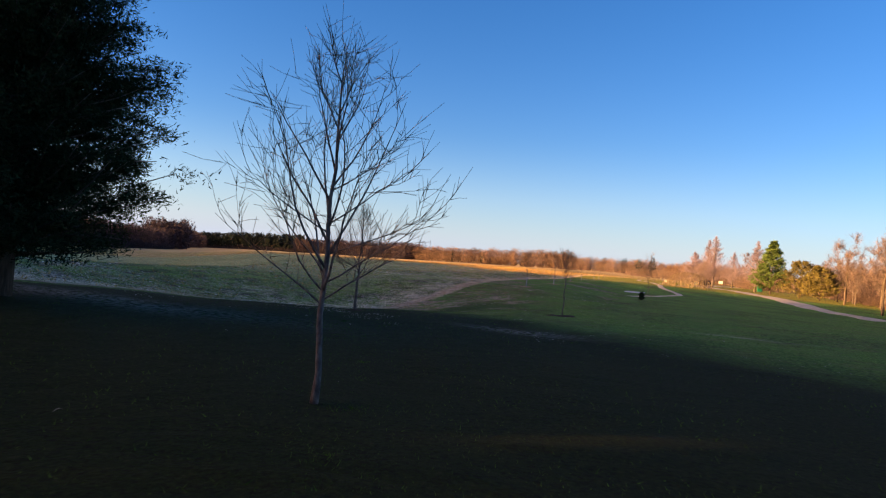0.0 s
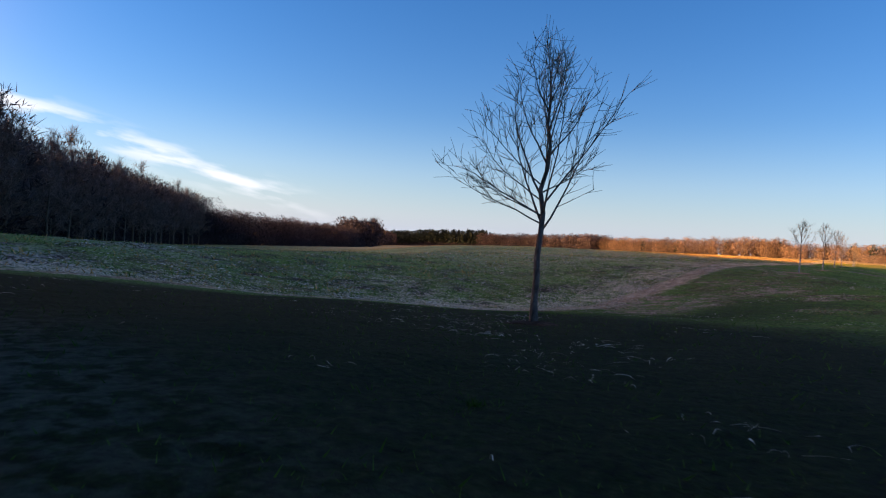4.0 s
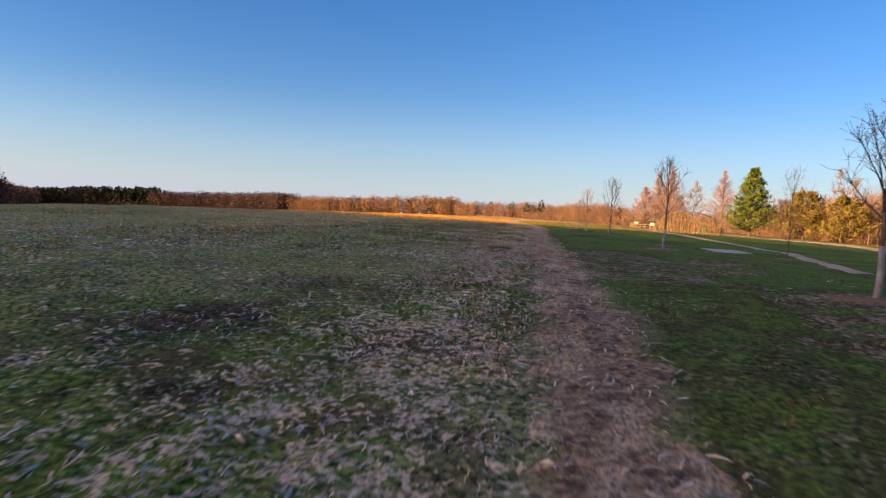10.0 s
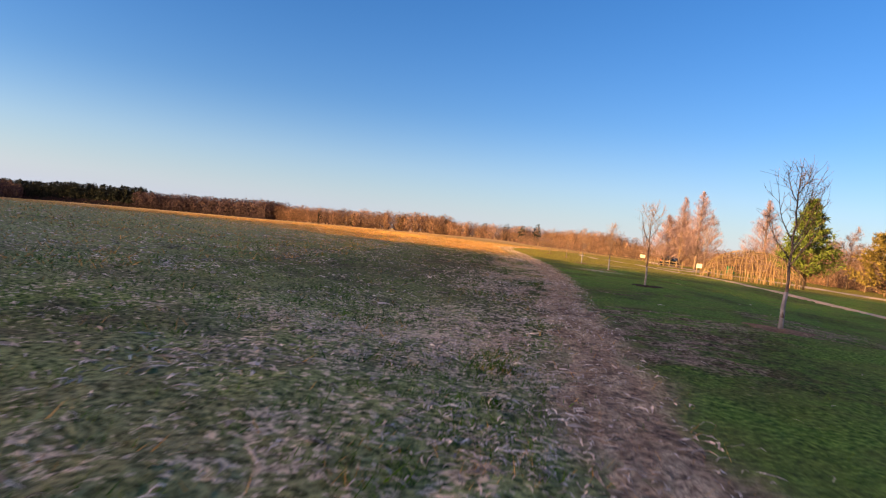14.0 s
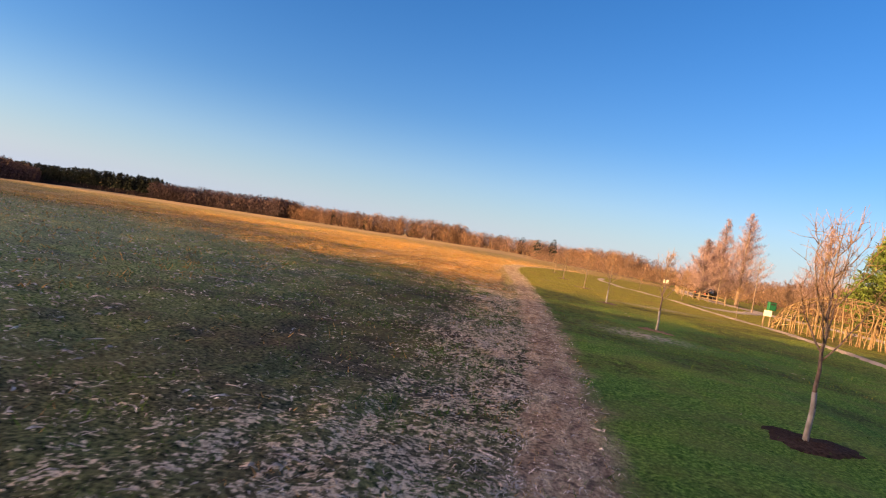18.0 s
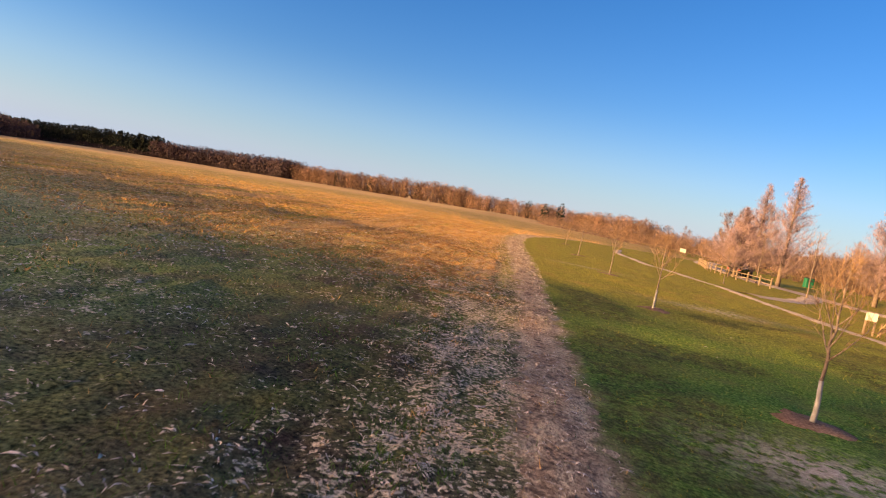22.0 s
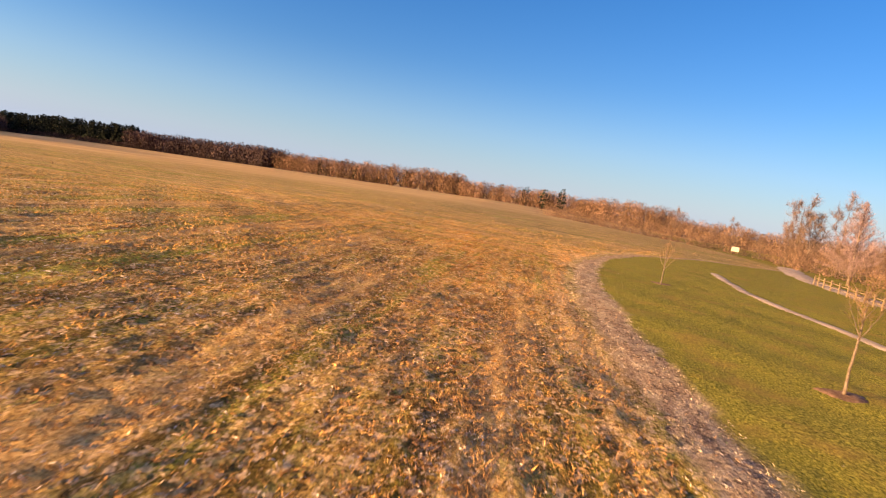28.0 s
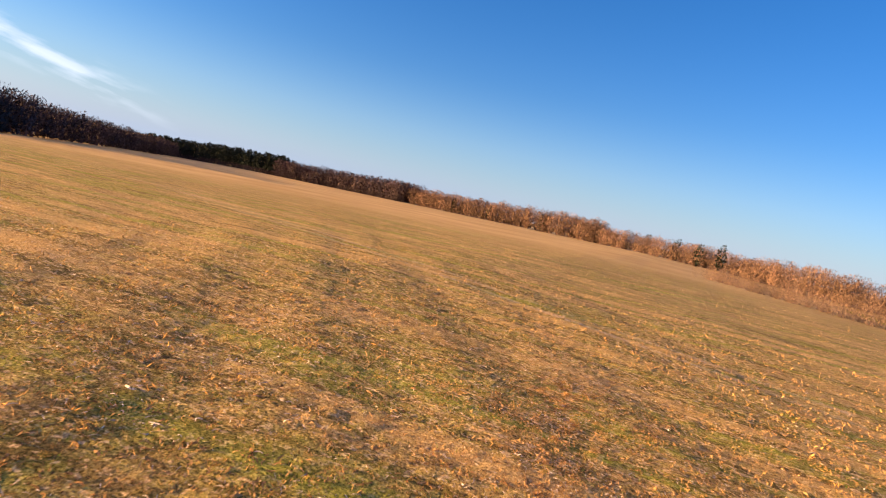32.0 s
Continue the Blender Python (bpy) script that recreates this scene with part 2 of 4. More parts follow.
    lit_field = mix(nt, ramp(nt, tuft, [(0.54, (0, 0, 0)), (0.61, (0.85, 0.85, 0.85))]), lit_field, ramp(nt, fine, [(0.36, (0.5, 0.31, 0.13)), (0.6, (0.95, 0.72, 0.4))]))
    lit_field = mix(nt, ramp(nt, lane, [(0.5, (0, 0, 0)), (0.66, (0.7, 0.7, 0.7))]), lit_field, straw)
    lit_field = mix(nt, ramp(nt, lane, [(0.34, (0.65, 0.65, 0.65)), (0.48, (0, 0, 0))]), lit_field, green)
    lit_field = mix(nt, scaled(nt, litter, 0.5), lit_field, ramp(nt, fine, [(0.35, (0.4, 0.23, 0.09)), (0.6, (0.92, 0.66, 0.35))]))
    # the field's shaded tones: young regrowth, green over dark soil under bleached litter
    young = ramp(nt, fine, [(0.36, (0.022, 0.045, 0.006)), (0.5, (0.13, 0.21, 0.03)), (0.66, (0.36, 0.47, 0.09))])
    earth = ramp(nt, fine, [(0.36, (0.01, 0.006, 0.005)), (0.66, (0.11, 0.07, 0.05))])
    pale = ramp(nt, noise_node(nt, 24, 4), [(0.36, (0.2, 0.135, 0.08)), (0.6, (0.92, 0.75, 0.49))])
    cover = ramp(nt, noise_node(nt, 0.75, 6, rough=0.62), [(0.36, (0, 0, 0)), (0.56, (1, 1, 1))])
    cover = mix(nt, 1.0, cover, ramp(nt, attr(nt, "open_soil"), [(0, (1, 1, 1)), (1, (0.3, 0.3, 0.3))]), "MULTIPLY")
    shade_field = mix(nt, cover, earth, young)
    shade_field = mix(nt, ramp(nt, noise_node(nt, 0.35, 4), [(0.52, (0, 0, 0)), (0.7, (0.45, 0.45, 0.45))]), shade_field, (0.2, 0.15, 0.06))
    # Pale grass and litter, with the far haze painted into the tone.
    shade_field = mix(nt, attr(nt, "pale_field"), shade_field, ramp(nt, fine, [(0.37, (0.05, 0.065, 0.018)), (0.62, (0.56, 0.58, 0.26))]))
    shade_field = mix(nt, scaled(nt, litter, 0.85), shade_field, pale)
    field = mix(nt, attr(nt, "dry"), shade_field, lit_field)
    # lawn: mown green with thin dry places, and low-sun gold painted in farther north
    lawn = ramp(nt, fine, [(0.34, (0.024, 0.075, 0.009)), (0.5, (0.1, 0.21, 0.026)), (0.66, (0.26, 0.42, 0.07))])
    lawn = mix(nt, ramp(nt, mid, [(0.45, (0, 0, 0)), (0.7, (0.5, 0.5, 0.5))]), lawn, (0.2, 0.19, 0.06))
    lit_lawn = ramp(nt, fine, [(0.36, (0.06, 0.06, 0.008)), (0.5, (0.28, 0.24, 0.03)), (0.64, (0.6, 0.49, 0.07))])
    lit_lawn = mix(nt, ramp(nt, noise_node(nt, 0.5, 5), [(0.5, (0, 0, 0)), (0.68, (0.6, 0.6, 0.6))]), lit_lawn, (0.4, 0.24, 0.06))
    lawn = mix(nt, scaled(nt, attr(nt, "dry"), 0.85), lawn, lit_lawn)
    lawn = mix(nt, mix(nt, 1.0, ramp(nt, clod, [(0.39, (0.92, 0.92, 0.92)), (0.66, (0.18, 0.18, 0.18))]), attr(nt, "thin"), "MULTIPLY"), lawn, ramp(nt, fine, [(0.3, (0.012, 0.01, 0.005)), (0.7, (0.09, 0.07, 0.035))]))
    matted = mix(nt, scaled(nt, flecks(nt, attr(nt, "thatch")), 0.6), ramp(nt, fine, [(0.35, (0.012, 0.006, 0.004)), (0.68, (0.15, 0.075, 0.045))]), ramp(nt, fine, [(0.36, (0.14, 0.085, 0.055)), (0.62, (0.82, 0.62, 0.45))]))
    lawn = mix(nt, mix(nt, 1.0, attr(nt, "thatch"), ramp(nt, noise_node(nt, 1.6, 6, rough=0.65), [(0.42, (0, 0, 0)), (0.56, (1, 1, 1))]), "MULTIPLY"), lawn, matted)
    c = mix(nt, attr(nt, "lawn"), field, lawn)
    far = ramp(nt, noise_node(nt, 0.03, 4), [(0.35, (0.46, 0.31, 0.12)), (0.65, (0.6, 0.42, 0.18))])
    c = mix(nt, attr(nt, "far"), c, far)
    # The near south lawn's shade, painted as a near-black ground tone.
    lawn_shade = ramp(nt, fine, [(0.3, (0.014, 0.007, 0.004)), (0.6, (0.024, 0.03, 0.006)), (0.8, (0.06, 0.04, 0.02))])
    c = mix(nt, attr(nt, "lawn_shade"), c, lawn_shade)
    bare = ramp(nt, fine, [(0.3, (0.36, 0.29, 0.22)), (0.7, (0.72, 0.63, 0.52))])
    c = mix(nt, mix(nt, 1.0, attr(nt, "bare"), ramp(nt, noise_node(nt, 6.0, 5), [(0.42, (0, 0, 0)), (0.56, (1, 1, 1))]), "MULTIPLY"), c, bare)
    c = mix(nt, attr(nt, "worn"), c, trail_colour(nt))
    nt.links.new(c, b.inputs["Base Color"])
    bump(nt, b, noise_node(nt, 8.0, 6, rough=0.68), 0.7, 0.09)


M_GROUND = material("meadow", ground_build, 0.95)


def trail_build(nt, b):
    nt.links.new(trail_colour(nt), b.inputs["Base Color"])
    bump(nt, b, noise_node(nt, 9, 6, rough=0.65), 0.85, 0.1)


M_TRAIL = material("trodden earth and straw", trail_build, 0.95)
M_GRAVEL = grainy("pale crushed stone", (0.44, 0.35, 0.26), (0.72, 0.6, 0.45), 30, bump_s=0.8, bump_d=0.035, big=0.5)
M_CONCRETE = grainy("worn concrete", (0.42, 0.42, 0.42), (0.6, 0.6, 0.6), 8, bump_s=0.2, bump_d=0.004)
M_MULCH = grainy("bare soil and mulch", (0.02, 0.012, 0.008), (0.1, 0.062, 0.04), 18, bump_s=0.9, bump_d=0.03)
M_MULCHP = grainy("pale brown bare soil", (0.16, 0.09, 0.055), (0.48, 0.31, 0.19), 18, bump_s=0.9, bump_d=0.03)
M_BARK = grainy("grey young bark", (0.075, 0.056, 0.05), (0.3, 0.24, 0.2), 26, bump_s=0.7, bump_d=0.012, stretch=(1, 1, 0.35), big=5)
M_GUARD = grainy("weathered pale trunk guard", (0.2, 0.2, 0.205), (0.42, 0.41, 0.4), 14, bump_s=0.3, bump_d=0.006, stretch=(1, 1, 0.4), big=4)
M_BARKD = grainy("dark furrowed bark", (0.07, 0.05, 0.04), (0.2, 0.15, 0.11), 12, bump_s=0.8, bump_d=0.03, stretch=(1, 1, 0.2))
M_TWIG = grainy("bare winter twigs", (0.16, 0.1, 0.06), (0.34, 0.23, 0.15), 3, bump_s=0, island=0.35)
M_TWIGP = grainy("rosy bare twigs", (0.17, 0.122, 0.14), (0.34, 0.25, 0.285), 3, bump_s=0, island=0.3)
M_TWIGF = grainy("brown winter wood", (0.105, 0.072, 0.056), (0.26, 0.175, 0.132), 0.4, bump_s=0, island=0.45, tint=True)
# Woods that lie in shade: the shade is put into these two twig tones.
M_TWIG_SHADE = grainy("grey-brown twigs toned for shade", (0.032, 0.026, 0.031), (0.09, 0.07, 0.08), 0.4, bump_s=0, island=0.4, tint=True)
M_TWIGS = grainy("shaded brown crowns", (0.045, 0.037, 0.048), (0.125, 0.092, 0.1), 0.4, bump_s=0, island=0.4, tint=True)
M_TWIGG = grainy("grey-brown winter crowns", (0.1, 0.07, 0.062), (0.26, 0.185, 0.16), 1, bump_s=0, island=0.4)
M_THICKET = grainy("grey-brown thicket", (0.1, 0.07, 0.058), (0.26, 0.185, 0.15), 1, bump_s=0, island=0.4, tint=True)
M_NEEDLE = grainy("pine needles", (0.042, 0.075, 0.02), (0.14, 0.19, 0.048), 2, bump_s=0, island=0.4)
# The shade over the far pine wood is put into this needle tone.
M_NEEDLED = grainy("dark far pines toned for shade", (0.011, 0.017, 0.015), (0.03, 0.04, 0.034), 0.4, bump_s=0, island=0.4, tint=True)
M_CEDAR = grainy("cedar sprays", (0.015, 0.024, 0.01), (0.045, 0.06, 0.022), 2, bump_s=0, island=0.4)
M_RUSSET = grainy("russet cedar sprays", (0.085, 0.075, 0.024), (0.2, 0.16, 0.05), 2, bump_s=0, island=0.4)
M_STRAW = grainy("dry straw", (0.5, 0.26, 0.065), (0.8, 0.48, 0.15), 5, bump_s=0, island=0.4)
M_STUBBLE = grainy("rusty stubble", (0.2, 0.085, 0.03), (0.72, 0.45, 0.17), 1.8, bump_s=0, island=0.5)
M_LITTER = grainy("bleached dead leaves", (0.42, 0.33, 0.23), (0.9, 0.79, 0.62), 6, bump_s=0, island=0.55)
# Lawn blades come twice: this green for the shade, M_LAWN's yellow for the sun.
M_LAWNG = grainy("lawn blades toned for shade", (0.04, 0.09, 0.01), (0.16, 0.27, 0.035), 0.5, bump_s=0, island=0.4)
M_BLADE = grainy("green grass blades", (0.035, 0.085, 0.008), (0.14, 0.26, 0.025), 3, bump_s=0, island=0.4)
M_LAWN = grainy("lawn blades toned for sun", (0.1, 0.105, 0.01), (0.34, 0.29, 0.025), 0.5, bump_s=0, island=0.4)
M_STICK = grainy("weathered peeled sticks", (0.15, 0.105, 0.065), (0.32, 0.24, 0.155), 9, bump_s=0.3, bump_d=0.01)
M_RAIL = grainy("weathered grey timber", (0.14, 0.105, 0.075), (0.28, 0.22, 0.16), 7, bump_s=0.4, bump_d=0.01, stretch=(1, 1, 0.3))


# ---------------------------------------------------------------- mesh helpers
class Geo:
    """Vertices and faces of one mesh."""
    def __init__(self):
        self.v, self.f = [], []

    def tube(self, pts, radii, sides=5):
        base = len(self.v)
        n = len(pts)
        for i, (p, r) in enumerate(zip(pts, radii)):
            d = (Vector(pts[min(i + 1, n - 1)]) - Vector(pts[max(i - 1, 0)])).normalized()
            u = d.cross(Vector((0.31, 0.87, 0.38))).normalized()
            w = d.cross(u)
            for k in range(sides):
                a = 2 * math.pi * k / sides
                self.v.append(tuple(Vector(p) + (u * math.cos(a) + w * math.sin(a)) * r))
        for i in range(n - 1):
            for k in range(sides):
                a, b = base + i * sides + k, base + i * sides + (k + 1) % sides
                self.f.append((a, b, b + sides, a + sides))
        self.f.append(tuple(base + (n - 1) * sides + k for k in range(sides)))
        self.f.append(tuple(base + k for k in reversed(range(sides))))

    def box(self, m, sx, sy, sz):
        """A box with chamfered long edges, sx by sy by sz, centred at the pose m."""
        base = len(self.v)
        c = min(sx, sy, sz) * 0.12
        for z in (-sz / 2, sz / 2):
            for x, y in ((-sx / 2 + c, -sy / 2), (sx / 2 - c, -sy / 2), (sx / 2, -sy / 2 + c), (sx / 2, sy / 2 - c),
                         (sx / 2 - c, sy / 2), (-sx / 2 + c, sy / 2), (-sx / 2, sy / 2 - c), (-sx / 2, -sy / 2 + c)):
                self.v.append(tuple(m @ Vector((x, y, z))))
        for k in range(8):
            a, b = base + k, base + (k + 1) % 8
            self.f.append((a, b, b + 8, a + 8))
        self.f.append(tuple(base + 8 + k for k in range(8)))
        self.f.append(tuple(base + k for k in reversed(range(8))))

    def mesh(self, name, mat, smooth=True):
        me = bpy.data.meshes.new(name)
        me.from_pydata(self.v, [], self.f)
        me.materials.append(mat)
        if smooth:
            me.polygons.foreach_set("use_smooth", [True] * len(me.polygons))
        return me


def part(name, geo, mat, parent=None, label="", smooth=True):
    ob = new(name, geo.mesh(name, mat, smooth))
    if parent:
        ob.parent = parent
    if label:
        tagged(ob, label)
    return ob


def tri_mesh(name, verts, mat, per=3):
    """A mesh of separate faces with per corners each, from an array of corners."""
    verts = np.asarray(verts, dtype=np.float32).reshape(-1, 3)
    n = len(verts)
    me = bpy.data.meshes.new(name)
    me.vertices.add(n)
    me.vertices.foreach_set("co", verts.ravel())
    me.loops.add(n)
    me.loops.foreach_set("vertex_index", np.arange(n, dtype=np.int32))
    me.polygons.add(n // per)
    me.polygons.foreach_set("loop_start", np.arange(0, n, per, dtype=np.int32))
    me.update(calc_edges=True)
    me.materials.append(mat)
    return me


def unit(a):
    return a / np.maximum(np.linalg.norm(a, axis=-1, keepdims=True), 1e-9)


def slivers(rng, base, way, length, width):
    """Thin leaf- or twig-like triangles standing on base along way."""
    side = unit(np.cross(way, rng.normal(size=way.shape)))
    tip = base + way * length[:, None]
    return np.stack([base - side * width[:, None] / 2, base + side * width[:, None] / 2, tip], 1)


def thing(name, x, y, z=None, label="", category="", group="", kind=""):
    ob = new(name)
    ob.empty_display_size = 0.2
    ob.location = (x, y, float(land(x, y)) if z is None else z)
    return tagged(ob, label, category, group, kind)


# ---------------------------------------------------------------- the lie of the land
def land(x, y):
    x, y = np.asarray(x, float), np.asarray(y, float)
    z = 0.72 - 0.0045 * np.clip(y, -200, 900)
    z = z - 1.5 * np.exp(-(x / 7.0) ** 2 / 2 - ((y - 9) / 9.0) ** 2 / 2)
    z = z - 0.031 * np.clip(-x - 25, 0, 900) - 0.012 * np.clip(x - 20, 0, 400)
    fall = np.clip((-x - 0.75 * (y - 20)) / 45, 0, 1) * np.clip((-x - 8) / 16, 0, 1) * np.clip((y + 10) / 18, 0, 1)
    z = z - 2.9 * fall * fall * (3 - 2 * fall)
    z = z - 0.035 * np.clip(-x - 3, 0, 30) * np.clip((y - 8) / 12, 0, 1) * (1 - np.clip((y - 36) / 26, 0, 1))
    # the lawn falls away beside the crushed-stone path
    z = z - 0.11 * np.clip(x - 8.5, 0, 5) * np.clip((y - 16) / 8, 0, 1) * np.clip((84 - y) / 16, 0, 1)
    z = z + 0.05 * np.sin(x * 0.31 + 1.3 * np.sin(y * 0.11)) * np.cos(y * 0.23) + 0.02 * np.sin(x * 1.1 + y * 0.7)
    return z


TRAIL = [(-18, -48), (-12, -30), (-7.5, -17), (-3, -7), (0.8, 1.5), (2.4, 9), (2.85, 15), (3.05, 22), (2.95, 45), (3.05, 54), (3.55, 64), (3.5, 73), (3.15, 81), (2.8, 90), (1.9, 106), (0.9, 120), (0.35, 134),
         (0.6, 146), (1.5, 154), (3.2, 163), (6.5, 173), (11, 182), (21, 197), (40, 215)]
GRAVEL = [(14.6, 42), (15.6, 46), (17.7, 54), (20.2, 65), (19.6, 73), (18.2, 80), (17.9, 88.8), (18, 101), (17, 115), (15.6, 127), (14.1, 136), (13.1, 145), (12.8, 152), (13.3, 160), (15, 172)]


def smooth_line(pts, step=0.4):
    pts = [Vector((*p, 0)) for p in pts]
    out = []
    for i in range(len(pts) - 1):
        a, b, c, d = pts[max(i - 1, 0)], pts[i], pts[i + 1], pts[min(i + 2, len(pts) - 1)]
        n = max(2, int((c - b).length / step))
        for k in range(n):
            t = k / n
            out.append(0.5 * ((2 * b) + (c - a) * t + (2 * a - 5 * b + 4 * c - d) * t * t + (3 * b - a - 3 * c + d) * t ** 3))
    return np.array([(p.x, p.y) for p in out])


TRAIL_L, GRAVEL_L = smooth_line(TRAIL), smooth_line(GRAVEL)


def trail_side(x, y):
    """How far a place lies to the right of the trail, in metres."""
    o = np.argsort(TRAIL_L[:, 1])
    return x - np.interp(y, TRAIL_L[o, 1], TRAIL_L[o, 0])


def near(x, y, line):
    d = np.full(np.shape(x), 1e9)
    for px, py in line[::2]:
        d = np.minimum(d, (x - px) ** 2 + (y - py) ** 2)
    return np.sqrt(d)


def vnoise(x, y, size, seed):
    """Smooth random values in 0..1 over the plan."""
    g = np.random.default_rng(seed).random((256, 256))
    u, v = np.asarray(x) / size + 500.0, np.asarray(y) / size + 500.0
    i, j = np.floor(u).astype(int), np.floor(v).astype(int)
    fu, fv = u - i, v - j
    fu, fv = fu * fu * (3 - 2 * fu), fv * fv * (3 - 2 * fv)
    a, b, c, d = g[i % 256, j % 256], g[(i + 1) % 256, j % 256], g[i % 256, (j + 1) % 256], g[(i + 1) % 256, (j + 1) % 256]
    return a * (1 - fu) * (1 - fv) + b * fu * (1 - fv) + c * (1 - fu) * fv + d * fu * fv


def axis(lo, hi, f0, f1, fine):
    """Grid lines from lo to hi, evenly fine between f0 and f1 and ever wider outside."""
    mid = list(np.arange(f0, f1 + fine / 2, fine))
    up, step = [], fine
    while (up[-1] if up else f1) < hi:
        step *= 1.18
        up.append((up[-1] if up else f1) + step)
    dn, step = [], fine
    while (dn[-1] if dn else f0) > lo:
        step *= 1.18
        dn.append((dn[-1] if dn else f0) - step)
    return np.array(dn[::-1] + mid + up)


gx, gy = axis(-2600, 2600, -34, 12, 0.22), axis(-1500, 3200, -28, 205, 0.25)
GX, GY = np.meshgrid(gx, gy)
GZ = land(GX, GY)
rng = np.random.default_rng(3)
row_side = trail_side(GX, np.minimum(GY, 140))
field_zone = np.clip((-0.5 - row_side) / 0.6, 0, 1) * (GY > -12) * np.clip((203 - GY) / 6, 0, 1) * np.clip((GX + 34) / 4, 0, 1) * np.clip((14 - GX) / 2, 0, 1)
GZ = GZ + rng.normal(0, 1, GZ.shape) * (0.009 + 0.008 * field_zone * np.clip((GY - 70) / 25, 0.2, 1))
GZ = GZ + (0.06 - 0.045 * (GY > 84)) * field_zone * (vnoise(GX, GY, 0.55, 23) - 0.5)
GZ = GZ + (0.014 + 0.004 * (GY > 90)) * field_zone * np.cos(2 * math.pi * row_side / 0.78 + 2.2 * vnoise(GX, GY, 3.0, 24)) * (GY < 150)
me = bpy.data.meshes.new("ground")
nx, ny = len(gx), len(gy)
idx = np.arange(nx * ny).reshape(ny, nx)
quads = np.stack([idx[:-1, :-1], idx[:-1, 1:], idx[1:, 1:], idx[1:, :-1]], -1).reshape(-1, 4)
me.vertices.add(nx * ny)
me.vertices.foreach_set("co", np.stack([GX, GY, GZ], -1).astype(np.float32).ravel())
me.loops.add(quads.size)
me.loops.foreach_set("vertex_index", quads.astype(np.int32).ravel())
me.polygons.add(len(quads))
me.polygons.foreach_set("loop_start", np.arange(0, quads.size, 4, dtype=np.int32))
me.update(calc_edges=True)
me.polygons.foreach_set("use_smooth", [True] * len(me.polygons))
side = trail_side(GX, GY)
lawn = np.clip((side + 0.1) / 0.6, 0, 1) * (GY < 400)
lawn[GY < -14] = 1.0
far = np.clip((np.hypot(GX, GY - 80) - 170) / 90, 0, 1) * (1 - lawn)
bare = np.zeros(GX.shape)
for bx, by, rx, ry, k in ((6.8, 79.5, 1.3, 0.9, 0.9), (13.5, -5.9, 1.5, 0.6, 0.3), (19.8, 0.5, 1.2, 0.4, 0.4), (2.5, -10, 5, 1.2, 0.3), (-7, -4.5, 4, 2, 0.6), (-12, 1.5, 5, 2.5, 0.5), (8.5, 45, 1.5, 0.8, 0.5), (11, 100, 3, 1, 0.5), (6, 112, 2, 1, 0.4)):
    bare = np.maximum(bare, k * np.exp(-((GX - bx) / rx) ** 2 - ((GY - by) / ry) ** 2))
# Mask of that painted shade: the south lawn, then a lobe around (7, 6).
lawn_shade = np.clip((9.5 - GY - 0.55 * GX + 6 * (vnoise(GX, GY, 2.5, 21) - 0.5)) / 8, 0, 1) * np.clip((side - 0.9) / 1.2, 0, 1)
lawn_shade = np.maximum(lawn_shade, 0.85 * np.exp(-((GX - 7) / 3.2) ** 2 - ((GY - 6) / 8) ** 2) * np.clip((side - 0.9) / 1.2, 0, 1))
swath = 0.5 + 0.5 * np.cos(2 * math.pi * row_side / 3.1 + 1.2 * np.sin(GY * 0.21) + 0.6 * np.sin(GX * 0.9))
swath = swath * (1 - lawn)
# Where low sun gets past the wood's shade; brings in the painted gold tones.
dry = np.clip((GY - 84 + 8 * (vnoise(GX, GY, 5.0, 41) - 0.5)) / 16, 0, 1) * (1 - 0.1 * np.clip((GY - 118) / 25, 0, 1) * (side < 0))
thin = np.maximum(0.5 * (1 - 0.8 * np.clip((GY - 25) / 40, 0, 1)), 0.8 * np.clip((vnoise(GX, GY, 2.4, 51) - 0.45) / 0.25, 0, 1) * (GY < 98))
open_soil = np.clip((side + 11) / 6, 0, 1) * (0.25 + 0.75 * np.clip((GY - 50) / 8, 0, 1) - 0.78 * np.clip((GY - 88) / 12, 0, 1))
open_soil = np.maximum(open_soil, 0.2 * (GY > 88) * (side > -45) * (1 - lawn))
litter = 0.35 + 0.15 * np.clip((18 - GY) / 8, 0, 1) * np.clip((GY - 1) / 6, 0, 1) - 0.14 * np.clip((GY - 48) / 10, 0, 1) * (GY < 84) * np.clip((-side - 1) / 4, 0, 1) + 0.35 * np.exp(-((side + 1.5) / 1.5) ** 2) + 0.5 * (vnoise(GX, GY, 4.5, 42) - 0.5) - 0.25 * np.clip((-side - 9) / 8, 0, 1) * (GY < 80)
thatch = np.clip((26 - GY) / 8, 0, 1) * np.clip((GY - 4) / 4, 0, 1) * np.clip((13 - GX) / 4, 0, 1) * np.clip((vnoise(GX, GY, 2.6, 43) - 0.3) / 0.25, 0, 1)
thatch = np.maximum(thatch, np.exp(-((GX - 5.0) / 1.9) ** 4 - ((GY - 9.0) / 3.6) ** 4))
thatch = np.maximum(thatch, 0.85 * np.clip((vnoise(GX, GY, 2.2, 44) - 0.55) / 0.15, 0, 1) * np.clip((GY - 20) / 5, 0, 1) * np.clip((70 - GY) / 12, 0, 1) * np.clip((17 - GX) / 4, 0, 1))
half_way = 0.62 + 0.3 * np.clip((GY - 90) / 25, 0, 1)
worn = np.clip((half_way + 0.5 * (vnoise(GX, GY, 0.7, 45) - 0.5) - np.abs(side)) / 0.38, 0, 1) * (0.45 + 0.55 * np.clip((GY - 2) / 10, 0, 1)) * (GY < 160) * (GY > -14)
off_line = np.abs(GY - 178 + 0.45 * GX) / 1.1
